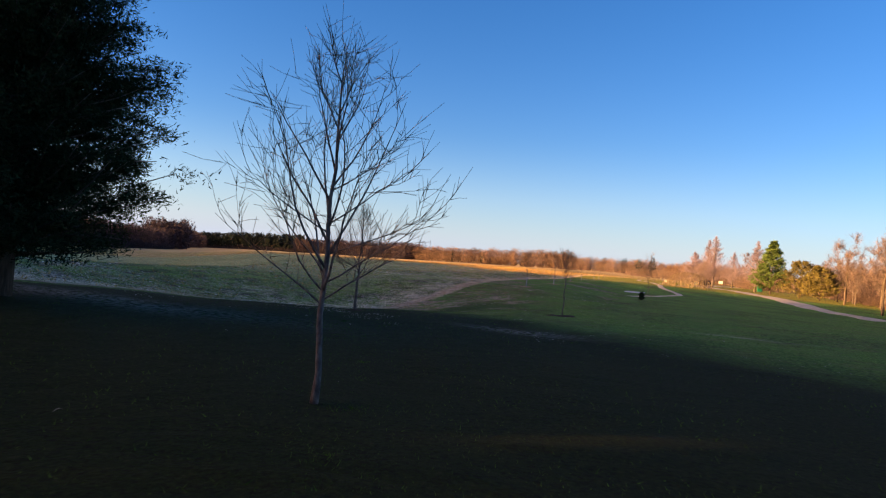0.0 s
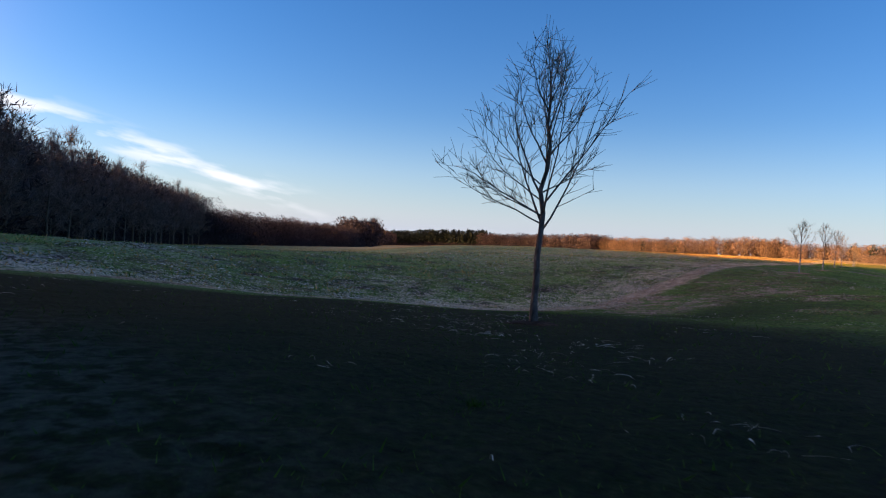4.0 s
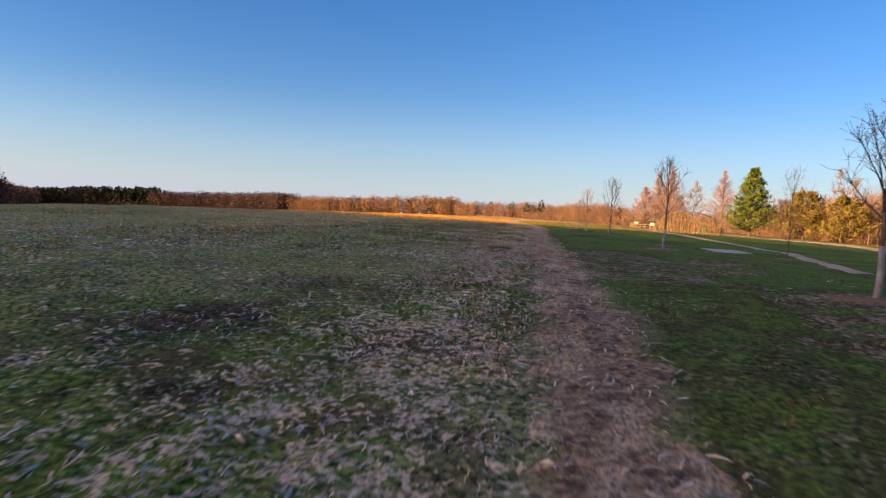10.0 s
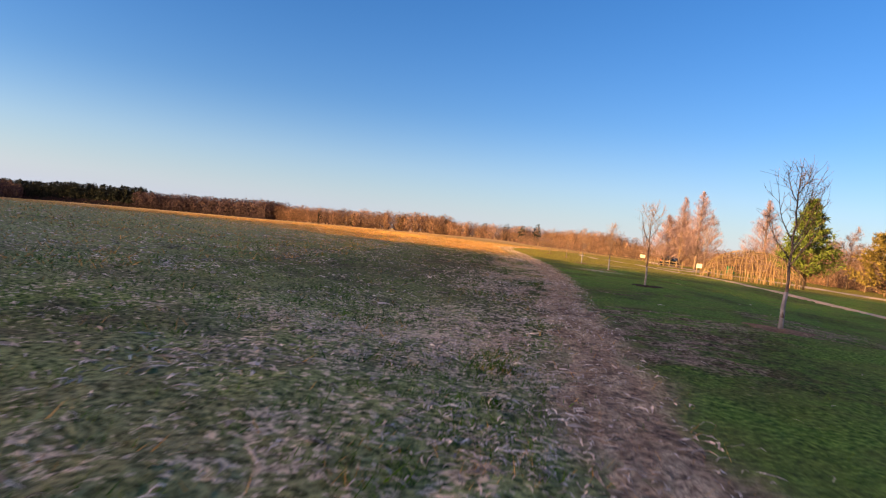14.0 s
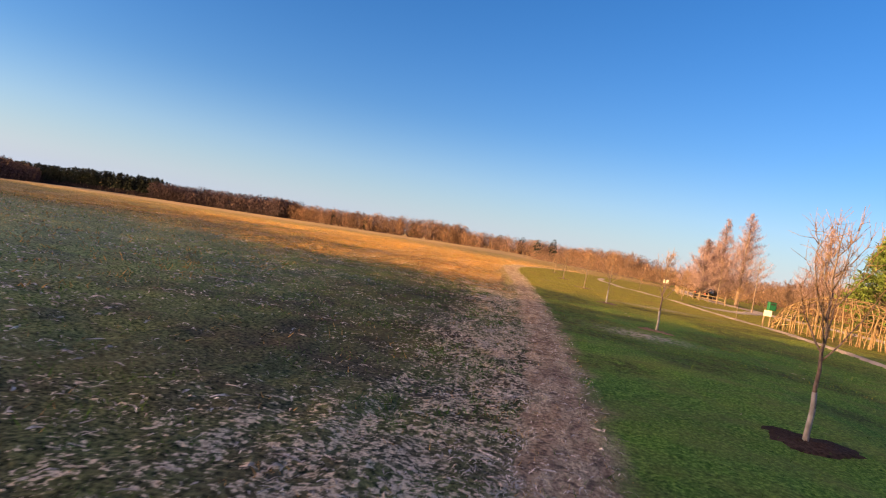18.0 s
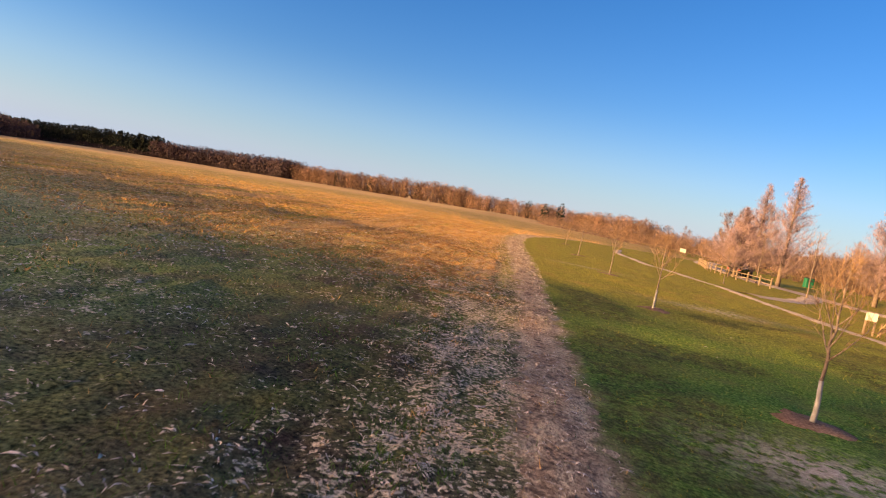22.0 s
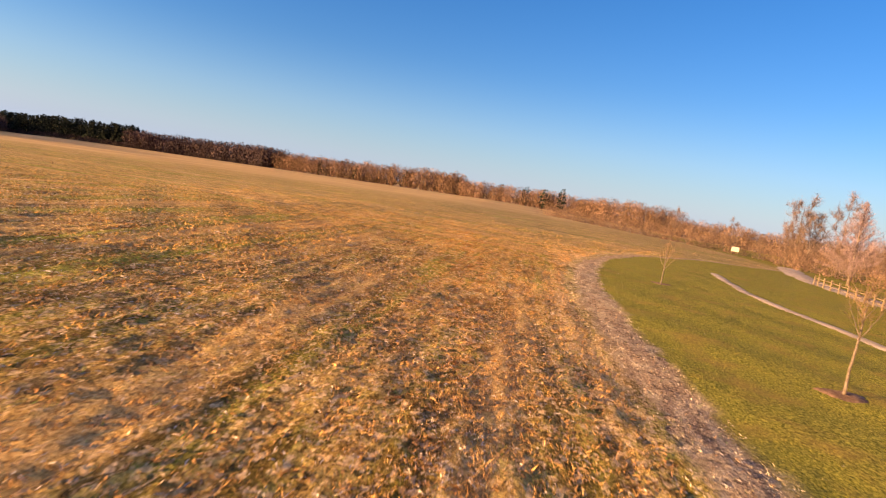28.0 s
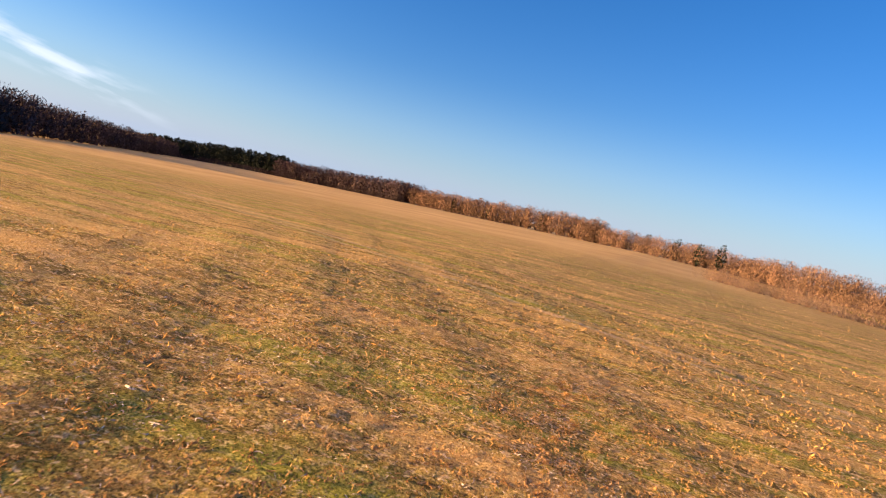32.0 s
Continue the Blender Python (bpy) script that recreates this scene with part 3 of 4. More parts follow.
wheels = 0.55 * np.clip(1.2 - np.abs(off_line - 1.0) / 0.4, 0, 1) * (GX < 2) * (GX > -90) * (0.4 + 0.6 * vnoise(GX, GY, 2.0, 46))
bare = np.maximum(bare, 1.3 * wheels)
lawn_shade = lawn_shade * (1 - 0.85 * thatch)
# Mask of the paler field: stronger away from the trail, patchy nearer.
pale_field = np.clip((-side - 3) / 13, 0, 0.95) * (0.55 + 0.7 * vnoise(GX, GY, 7.0, 50)) * np.clip((GY - 4) / 14, 0, 1)
pale_field = np.maximum(pale_field, np.clip(1.2 * vnoise(GX, GY, 3.2, 52) - 0.25, 0, 0.5) * np.clip((GY - 10) / 8, 0, 1) * (1 - 0.7 * np.clip((GY - 50) / 10, 0, 1)))
furrow = (0.5 + 0.5 * np.cos(2 * math.pi * row_side / 0.78 + 2.2 * vnoise(GX, GY, 3.0, 24))) * vnoise(GX, GY, 0.9, 53) * (field_zone > 0.5)
for n_, a_ in (("turned", np.clip((GY - 146) / 14, 0, 1)), ("furrow", furrow), ("pale_field", np.clip(pale_field, 0, 0.85)), ("litter", np.clip(litter, 0, 1)), ("thatch", thatch * (side > 0.4)), ("worn", worn), ("dry", dry), ("thin", thin), ("open_soil", open_soil), ("swath", swath), ("lawn_shade", lawn_shade), ("lawn", lawn), ("far", far), ("bare", bare)):
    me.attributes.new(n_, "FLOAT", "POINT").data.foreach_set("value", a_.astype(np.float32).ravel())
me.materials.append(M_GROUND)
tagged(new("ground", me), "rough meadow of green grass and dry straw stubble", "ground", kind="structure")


def strip(name, line, width, lift, mat, label, category, ragged=0.12, across=6, seed=1, sink=0.035, widen=0.0):
    """A path laid on the land along a line, with ragged edges that sink into the turf."""
    rng = np.random.default_rng(seed)
    d = unit(np.gradient(line, axis=0))
    nrm = np.stack([d[:, 1], -d[:, 0]], -1)
    n, c = len(line), across + 1
    w = np.cumsum(rng.normal(0, 0.35, (n, 2)), 0)
    w = np.sin(w) * 0.5 + 0.5
    width = width + widen * np.clip((line[:, 1] - 72) / 25, 0, 1)
    l, r = -width / 2 - w[:, 0] * ragged, width / 2 + w[:, 1] * ragged
    u = np.arange(c) / across
    off = l[:, None] + (r - l)[:, None] * u
    q = line[:, None, :] + nrm[:, None, :] * off[..., None]
    crown = np.clip(np.minimum(u, 1 - u) * 3.2, 0, 1)
    rough = ragged * ((vnoise(q[..., 0], q[..., 1], 0.35, seed + 30) - 0.5) * 0.05 + (vnoise(q[..., 0], q[..., 1], 1.1, seed + 31) - 0.6) * 0.04 * np.clip((40 - q[..., 1]) / 30, 0.15, 1))
    z = land(q[..., 0], q[..., 1]) - sink + (lift + sink) * crown ** 0.7 + rng.normal(0, 0.004, (n, c)) + rough
    g = Geo()
    g.v = [tuple(p) for p in np.concatenate([q, z[..., None]], -1).reshape(-1, 3).tolist()]
    g.f = [(i * c + k, i * c + k + 1, (i + 1) * c + k + 1, (i + 1) * c + k) for i in range(n - 1) for k in range(across)]
    return tagged(part(name, g, mat), label, category, kind="structure")


strip("trail", smooth_line(TRAIL, 0.14), 0.66, 0.01, M_TRAIL, "trodden brown foot trail of earth and chopped straw", "trail", 0.3, 14, 1, 0.014, 0.45)
strip("gravel_path", GRAVEL_L, 1.05, 0.03, M_GRAVEL, "pale crushed-stone park path across the lawn", "path", 0.15, seed=2)


# ---------------------------------------------------------------- young planted trees
def grow(rng, start, way, length, r0, segs, up=0.12, wander=0.1):
    pts, radii = [Vector(start)], [r0]
    d = Vector(way).normalized()
    for i in range(segs):
        d = (d + Vector(rng.normal(0, wander, 3)) + Vector((0, 0, up))).normalized()
        pts.append(pts[-1] + d * (length / segs))
        radii.append(max(r0 * (1 - 0.82 * (i + 1) / segs), 0.0025))
    return pts, radii


def at_line(pts, t):
    k = min(int(t * (len(pts) - 1)), len(pts) - 2)
    u = t * (len(pts) - 1) - k
    return pts[k].lerp(pts[k + 1], u), (pts[k + 1] - pts[k]).normalized()


def young_tree(seed, x, y, height, fork, caliper, limbs=15, label="", twigs=5, spread=0.75, extra=(), sleeve=0.0, group="young trees beside the trail"):
    rng = np.random.default_rng(seed)
    ob = thing("young_tree", x, y, None, label or "leafless young shade tree with upswept branches on a mulch ring", "tree", group)
    trunk = Geo()
    pts, radii = [Vector((0, 0, -0.15))], [caliper * 0.72]
    lean = rng.normal(0, 0.01, 2)
    for i in range(1, 13):
        z = height * 0.94 * i / 12
        pts.append(Vector((lean[0] * z + rng.normal(0, 0.018), lean[1] * z + rng.normal(0, 0.018), z)))
        radii.append(max(caliper * 0.5 * (1 - z / height) ** 0.8, 0.006))
    trunk.tube(pts, radii, 9)
    trunk_ob = part("trunk", trunk, M_BARK, ob)
    if sleeve:
        g = Geo()
        g.tube([at_line(pts, 0.94 * v)[0] for v in (0.012, 0.08, 0.16, sleeve / height)], [caliper * k for k in (0.66, 0.56, 0.52, 0.47)], 10)
        part("trunk_guard", g, M_GUARD, trunk_ob, "pale grey trunk guard")
    fine = Geo()
    for i in range(limbs + len(extra)):
        t = fork / height + (0.9 - fork / height) * (i / limbs) ** 1.1
        p, _ = at_line(pts, min(t / 0.94, 0.99))
        a = i * 2.4 + rng.normal(0, 0.35)
        ln = (height - p.z) * (0.62 + 0.2 * rng.random()) * (1.0 if i > 2 else 0.85)
        tilt = spread * (0.75 + 0.5 * rng.random())
        if i >= limbs:
            a, tilt, hz, ln = extra[i - limbs]
            a, t = radians(a), hz / height
            p, _ = at_line(pts, t / 0.94)
        way = Vector((math.cos(a) * tilt, math.sin(a) * tilt, 0.75))
        r0 = (min(caliper, 0.085) * 0.18 * (1 - t) ** 0.6 + 0.005) * (0.7 if i >= limbs else 1.0)
        lp, lr = grow(rng, p, way, ln, r0, 7, 0.1 if i < limbs else 0.05, 0.08)
        limb = Geo()
        limb.tube(lp, lr, 6)
        part("limb", limb, M_BARK, ob)
        forks = 6 if y > 0 else 8
        for j in range(forks):
            q, dq = at_line(lp, 0.2 + 0.78 * (j + rng.random() * 0.6) / forks)
            w2 = dq + Vector(rng.normal(0, 0.55, 3)) + Vector((0, 0, 0.25))
            w2.z = max(w2.z, 0.1)
            sp, sr = grow(rng, q, w2, ln * (0.2 + 0.25 * rng.random()), max(r0 * 0.32, 0.0045), 4, 0.08, 0.13)
            fine.tube(sp, sr, 4)
            for k in range(twigs):
                q2, d2 = at_line(sp, 0.25 + 0.72 * rng.random())
                w3 = d2 + Vector(rng.normal(0, 0.6, 3)) + Vector((0, 0, 0.15))
                w3.z = max(w3.z, 0.0)
                tp, tr = grow(rng, q2, w3, 0.12 + 0.3 * rng.random() * height / 4, 0.0045, 2, 0.05, 0.15)
                fine.tube(tp, tr, 3)
    part("twig_crown", fine, M_TWIG, ob, "fine grey-brown bare twigs")
    return ob


def mulch(x, y, r, seed):
    rng = np.random.default_rng(seed)
    g = Geo()
    rings = 5
    for i in range(rings + 1):
        for k in range(20):
            a = 2 * math.pi * k / 20
            rr = r * i / rings * (1 + 0.16 * math.sin(3 * a + seed) + 0.06 * rng.normal())
            q = (x + rr * math.cos(a), y + rr * math.sin(a))
            z = float(land(*q)) + (0.035 * (1 - (i / rings) ** 2) if i < rings else -0.03) + rng.normal(0, 0.008)
            g.v.append((*q, z))
    for i in range(rings):
        for k in range(20):
            a, b = i * 20 + k, i * 20 + (k + 1) % 20
            g.f.append((a, b, b + 20, a + 20))
    # Darker rings below y 20 and between 60 and 80, paler ones elsewhere.
    tagged(part("mulch_ring", g, M_MULCH if y < 20 or 60 < y < 80 else M_MULCHP), "ring of dark mulch and bare soil round a sapling" if y < 20 or 60 < y < 80 else "ring of pale brown soil round a sapling", "mulch", "mulch rings")


TREES = [(13.17, -16.62, 4.4, 1.3, 0.085, "leafless young tree with forked upswept limbs in shade"),
         (7.2, -3.5, 3.7, 1.2, 0.1, "leafless young tree with a crooked dark trunk on mulch"),
         (13.3, 3.8, 2.9, 1.3, 0.05, "thin leafless sapling on a pale mulch ring"),
         (7.2, 27.1, 2.8, 1.0, 0.08, ""), (7.3, 41.1, 3.3, 1.25, 0.08, "leafless young tree with a pale lower trunk"),
         (7.2, 55.1, 3.3, 1.25, 0.08, ""), (7.1, 68.0, 3.4, 1.2, 0.075, "leafless young tree with a pale wrapped trunk beside the trail"),
         (7.6, 82.2, 3.0, 1.1, 0.08, ""), (7.3, 95.9, 3.0, 1.15, 0.08, ""), (7.0, 109.3, 2.9, 1.1, 0.08, ""),
         (6.1, 126.4, 3.4, 1.6, 0.09, "leafless sunlit young tree casting a long shadow on lawn"), (5.9, 150.9, 2.8, 1.0, 0.08, ""),
         (16.3, 53.5, 5.0, 0.6, 0.06, "tall thin leafless sapling beside the gravel path"),
         (18.7, 128.2, 3.4, 1.3, 0.07, ""), (17.9, 107.2, 2.4, 1.0, 0.05, "small leafless sapling between the gravel paths"),
         (27.4, 133.0, 6.5, 2.2, 0.16, "leafless lawn tree with a sunlit trunk"), (27.4, 147.0, 6.0, 2.0, 0.15, "leafless lawn tree near parked cars"),
         (16.8, 143.5, 1.6, 0.6, 0.04, "short leafless whip on the lawn")]
LOW = {0: ((22, 1.5, 1.4, 1.5), (35, 1.7, 1.75, 1.3), (12, 1.5, 2.1, 1.2), (28, 1.8, 2.5, 1.0), (205, 1.6, 2.0, 1.2), (195, 1.1, 1.15, 1.7), (215, 0.9, 1.3, 1.6), (185, 0.8, 1.5, 1.6), (20, 1.0, 1.2, 1.2)),
       1: ((205, 2.0, 1.3, 1.3), (225, 1.8, 1.4, 1.25), (190, 1.4, 1.6, 1.2), (240, 2.4, 1.4, 1.0), (215, 1.2, 1.8, 1.2), (30, 1.1, 1.7, 0.8))}
for i, (x, y, h, fk, cal, lb) in enumerate(TREES):
    young_tree(20 + i, x, y, h, fk, cal, 16 if i < 2 else 12, lb, 4, (0.5, 0.48)[i] if i < 2 else 0.65, LOW.get(i, ()), 0.85 if 2 < i < 9 else 0.0)
    if i:
        mulch(x, y, 0.7 if 1 < i < 13 else 0.4, 40 + i)


# ---------------------------------------------------------------- woods
def wood_mass(name, places, heights, mat, seed, label, slim=0.22, n=90, wide=0.3, conifer=False, long=0.075):
    """Many far trees as one mesh: stems and a ragged mass of twigs or needles, each tree with a tone of its own."""
    rng = np.random.default_rng(seed)
    out, tone = [], []
    for (x, y), h in zip(places, heights):
        z0 = float(land(x, y)) - 0.3
        r = h * slim
        u = rng.random(n) ** (0.8 if not conifer else 0.6)
        if conifer:
            zz = h * (0.02 + 0.98 * u)
            rr = r * np.clip(1.6 - 1.45 * u, 0.1, 1.0) * np.sqrt(rng.random(n))
        else:
            zz = h * (0.03 + 0.92 * u)
            rr = r * np.sqrt(np.clip(1 - ((u - 0.55) / 0.47) ** 2, 0.02, 1)) * np.sqrt(rng.random(n)) * (0.75 + 0.5 * rng.random())
        a = rng.random(n) * 2 * math.pi
        base = np.stack([x + rr * np.cos(a), y + rr * np.sin(a), z0 + zz], -1)
        way = unit(np.stack([np.cos(a) * 0.5, np.sin(a) * 0.5, np.full(n, 0.85 if not conifer else 0.1)], -1) + rng.normal(0, 0.55, (n, 3)))
        out.append(slivers(rng, base, way, h * long * (0.6 + 0.8 * rng.random(n)) * np.where(u > 0.8, 0.6, 1.0), wide * (0.5 + rng.random(n)) * (1.25 - 0.8 * u)))
        w = h * 0.008
        out.append(np.array([[[x - w, y, z0], [x + w, y, z0], [x, y, z0 + h * 0.9]], [[x, y - w, z0], [x, y + w, z0], [x, y, z0 + h * 0.9]]]))
        tone.append(np.full((n + 2) * 3, rng.random()))
    me = tri_mesh(name, np.concatenate(out).reshape(-1, 3), mat)
    me.attributes.new("tint", "FLOAT", "POINT").data.foreach_set("value", np.concatenate(tone).astype(np.float32))
    return tagged(new(name, me), label, "woods", kind="stuff")


def along(pts, spacing, rows, depth, seed, jitter=1.6):
    """Places for trees along a line, in rows behind it (to its left)."""
    rng = np.random.default_rng(seed)
    line = smooth_line(pts, spacing)
    nrm = unit(np.gradient(line, axis=0))
    nrm = np.stack([-nrm[:, 1], nrm[:, 0]], -1)
    return np.concatenate([line + nrm * depth * r + rng.normal(0, jitter, line.shape) for r in range(rows)])


def far_wood(name, pts, spacing, rows, depth, hmin, hmax, mat, seed, label, **k):
    p = along(pts, spacing, rows, depth, seed)
    rng = np.random.default_rng(seed + 1)
    swell = 0.5 + 0.5 * np.sin(p[:, 0] * 0.23 + 2.0 * np.sin(p[:, 1] * 0.09)) * np.cos(p[:, 1] * 0.15)
    return wood_mass(name, p, hmin + (hmax - hmin) * (0.6 * swell + 0.4 * rng.random(len(p))), mat, seed + 2, label, **k)


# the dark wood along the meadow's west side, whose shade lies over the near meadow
far_wood("far_west_wood", [(-197, 137), (-238, 214), (-294, 325)], 3.0, 5, 4, 12, 16, M_TWIG_SHADE, 55, "dark leafless wood far along the meadow", n=260, wide=0.4, slim=0.28)
far_wood("west_wood", [(-30, -22), (-66, 10), (-93, 30), (-152, 81), (-188, 117), (-197, 134)], 2.6, 5, 4, 16.3, 22, M_TWIG_SHADE, 51, "dark leafless wood along the meadow in shade", n=560, wide=0.27, slim=0.28)
far_wood("west_undergrowth", [(-30, -20), (-64, 12), (-91, 32), (-150, 83), (-185, 118), (-235, 215), (-292, 325)], 1.6, 4, 2.0, 2.5, 6.0, M_TWIG_SHADE, 52, "tangled leafless undergrowth along a wood", n=170, wide=0.2, slim=0.5)
# Out of view behind the start: added to keep low sun off the near lawn.
far_wood("south_wood", [(60, -70), (30, -72), (-5, -50), (-30, -22)], 2.6, 4, 4, 14, 18, M_TWIG_SHADE, 53, "unseen leafless wood added to shade the lawn", n=300, wide=0.6)
far_wood("north_west_wood", [(-290, 330), (-480, 560), (-740, 900), (-900, 1000)], 5, 4, 7, 18, 25, M_TWIG_SHADE, 54, "distant leafless wood", n=70, wide=1.3, long=0.1)
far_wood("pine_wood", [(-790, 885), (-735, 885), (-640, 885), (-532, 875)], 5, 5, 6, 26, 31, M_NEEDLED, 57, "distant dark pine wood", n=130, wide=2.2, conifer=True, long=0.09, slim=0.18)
far_wood("north_undergrowth", [(-800, 880), (-735, 881), (-532, 868), (-420, 846), (-309, 798)], 3.5, 3, 3, 5, 9, M_TWIG_SHADE, 58, "dark tangled edge of a distant wood", n=80, wide=1.0, slim=0.5)
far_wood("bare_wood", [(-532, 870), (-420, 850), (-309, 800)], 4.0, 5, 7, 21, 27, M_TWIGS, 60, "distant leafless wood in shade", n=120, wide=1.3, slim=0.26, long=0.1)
far_wood("russet_wood", [(-309, 810), (-180, 720), (-75, 650)], 4.0, 4, 6, 15, 23, M_TWIGF, 63, "distant russet leafless wood lit by low sun", n=200, wide=0.55, slim=0.27, long=0.11)
far_wood("lower_russet_wood", [(-77, 652), (8, 568), (36, 515), (64, 460)], 3.4, 4, 5, 10, 17, M_TWIGF, 65, "distant leafless wood lit by low sun", n=190, wide=0.42, slim=0.28, long=0.1)
far_wood("low_russet_wood", [(64, 460), (95, 380), (112, 310)], 3.4, 4, 5, 7, 12, M_THICKET, 64, "low distant leafless wood lit by low sun", n=170, wide=0.4, slim=0.3, long=0.1)
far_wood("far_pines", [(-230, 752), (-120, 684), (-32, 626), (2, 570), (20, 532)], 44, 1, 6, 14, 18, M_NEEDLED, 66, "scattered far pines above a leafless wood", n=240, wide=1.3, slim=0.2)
far_wood("east_wood", [(104, 330), (88, 270), (76, 220), (68, 170), (62, 120), (56, 80), (52, 40), (54, 0)], 2.6, 4, 4, 7, 13, M_THICKET, 69, "leafless thicket in warm low sun", n=330, wide=0.1, slim=0.36)
far_wood("east_undergrowth", [(102, 330), (86, 270), (72, 220), (64, 170), (58, 120), (51, 80), (47, 40), (49, 0)], 1.6, 3, 1.6, 1.5, 4.0, M_TWIGF, 72, "low russet brush at the foot of the trees", n=130, wide=0.08, slim=0.5)


far_wood("field_edge_brush", [(60, 215), (50, 238), (60, 258), (50, 268), (36, 290), (22, 310), (4, 345)], 1.5, 3, 2.0, 2.5, 6.0, M_THICKET, 75, "leafless brush at the far edge of the field", n=200, wide=0.1, slim=0.45)


def wood_tree(seed, h, mat, bark, label):
    """A woodland tree without leaves: trunk, limbs and a haze of fine twigs."""
    rng = np.random.default_rng(seed)
    ob = new("bare_tree")
    tagged(ob, label, "tree", "bare trees at the edge of the woods")
    pts, rad = [Vector((0, 0, -0.4))], [h * 0.016]
    for i in range(1, 9):
        z = h * 0.9 * i / 8
        pts.append(Vector((rng.normal(0, 0.012) * z, rng.normal(0, 0.012) * z, z)))
        rad.append(h * 0.014 * (1 - i / 8.6))
    g = Geo()
    g.tube(pts, rad, 7)
    part("trunk", g, bark, ob)
    tri = []
    for i in range(20):
        g = Geo()
        u = 0.22 + 0.75 * (i / 20)
        p, _ = at_line(pts, min(u, 0.98))
        a = i * 2.4 + rng.normal(0, 0.4)
        lp, lr = grow(rng, p, (math.cos(a) * 0.8, math.sin(a) * 0.8, 0.6), h * (0.42 - 0.27 * u) * (0.8 + 0.5 * rng.random()), h * 0.006 * (1.1 - u), 5, 0.12, 0.13)
        g.tube(lp, lr, 4)
        for j in range(5):
            q, d = at_line(lp, 0.25 + 0.7 * rng.random())
            sp, sr = grow(rng, q, d + Vector(rng.normal(0, 0.6, 3)), h * (0.06 + 0.08 * rng.random()), 0.014, 3, 0.1, 0.15)
            g.tube(sp, sr, 3)
            m = 30
            base = np.array([tuple(at_line(sp, v)[0]) for v in rng.random(m)])
            way = unit(rng.normal(0, 0.6, (m, 3)) + np.array([0, 0, 0.5]))
            tri.append(slivers(rng, base, way, 0.4 + 1.0 * rng.random(m), 0.02 + 0.025 * rng.random(m)))
        part("limb", g, bark, ob)
    tw = new("twig_crown", tri_mesh("twig_crown", np.concatenate(tri).reshape(-1, 3), mat))
    tw.parent = ob
    return ob


kinds = [wood_tree(200 + k, hh, M_TWIGG, bk, lb) for k, (hh, bk, lb) in enumerate((
    (11.5, M_BARKD, "tall leafless woodland tree with ascending limbs"), (9.5, M_BARK, "leafless woodland tree with a pale stem"),
    (12.5, M_BARKD, "tall leafless tree with a wide open crown"), (8.0, M_BARK, "slender leafless tree in a thicket")))]
rng = np.random.default_rng(77)
spots = list(along([(98, 330), (82, 270), (68, 215), (58, 170), (54, 120), (48, 85), (45, 45), (47, 5)], 6.5, 1, 3, 78, 1.3))
spots += [(36, 292), (44, 282), (46, 272), (51, 266), (57, 267), (61, 262), (47, 240), (53, 232)]
broad = [(52, 249), (56.5, 254), (60, 248)]
spots += broad
spots += list(along([(-28, -18), (-62, 14), (-89, 34), (-148, 85), (-182, 119)], 5.0, 1, 3, 79, 1.2))
for i, (x, y) in enumerate(spots):
    k = i % 4
    sc = (0.8 if 0 < x and y < 190 else 1.28 if x < 0 else 0.72) * (0.85 + 0.3 * rng.random())
    if (x, y) in broad:
        sc = 1.3
    m = pose(x, y, float(land(x, y)), 0, 0, rng.random() * 360)
    t = kinds[k] if i < 4 else copy_thing(kinds[k], m)
    if i < 4:
        t.matrix_basis = m
    t.scale = (sc, sc, sc)


# ---------------------------------------------------------------- larger trees in the park
def bare_cone_tree(seed, x, y, h, r, mat, label):
    """A leafless conifer such as a bald cypress: straight stem, fine rosy haze of branchlets."""
    rng = np.random.default_rng(seed)
    ob = thing("bald_cypress", x, y, None, label, "tree", "rosy leafless cypresses")
    g = Geo()
    g.tube([Vector((0, 0, -0.3)), Vector((0, 0, h * 0.3)), Vector((0, 0, h * 0.7)), Vector((0, 0, h))], [h * 0.022, h * 0.015, h * 0.008, 0.01], 9)
    part("trunk", g, M_BARK, ob)
    g = Geo()
    tri = []
    for i in range(210):
        u = (i + rng.random()) / 210
        z = h * (0.08 + 0.91 * u)
        ln = r * (1.02 - u) * (0.7 + 0.45 * rng.random()) + 0.12
        a = rng.random() * 6.283
        pts, rad = grow(rng, (0, 0, z), (math.cos(a), math.sin(a), 0.55), ln, 0.01 + 0.016 * (1 - u), 4, 0.05, 0.1)
        g.tube(pts, rad, 4)
        m = int(20 + 90 * min(ln / r, 1.0))
        t = rng.random(m) ** 0.8
        base = np.array([tuple(at_line(pts, v)[0]) for v in t]) + rng.normal(0, 0.1, (m, 3))
        way = unit(rng.normal(0, 0.6, (m, 3)) + np.array([math.cos(a) * 0.3, math.sin(a) * 0.3, 0.8]))
        tri.append(slivers(rng, base, way, (0.2 + 0.45 * rng.random(m)) * (0.5 + 0.5 * min(ln / 2.0, 1.0)), 0.018 + 0.02 * rng.random(m)))
    part("branchwork", g, M_BARK, ob)
    tw = new("twig_crown", tri_mesh("twig_crown", np.concatenate(tri).reshape(-1, 3), mat))
    tw.parent = ob
    return ob


bare_cone_tree(1, 30.9, 150.3, 13.0, 5.4, M_TWIGP, "tall conical leafless cypress with a rosy haze of twigs")
bare_cone_tree(2, 30.0, 157.6, 12.4, 4.0, M_TWIGP, "narrow conical leafless cypress beside a taller one")
bare_cone_tree(3, 40.3, 147.6, 12.4, 5.2, M_TWIGP, "conical leafless cypress behind the stick dome")
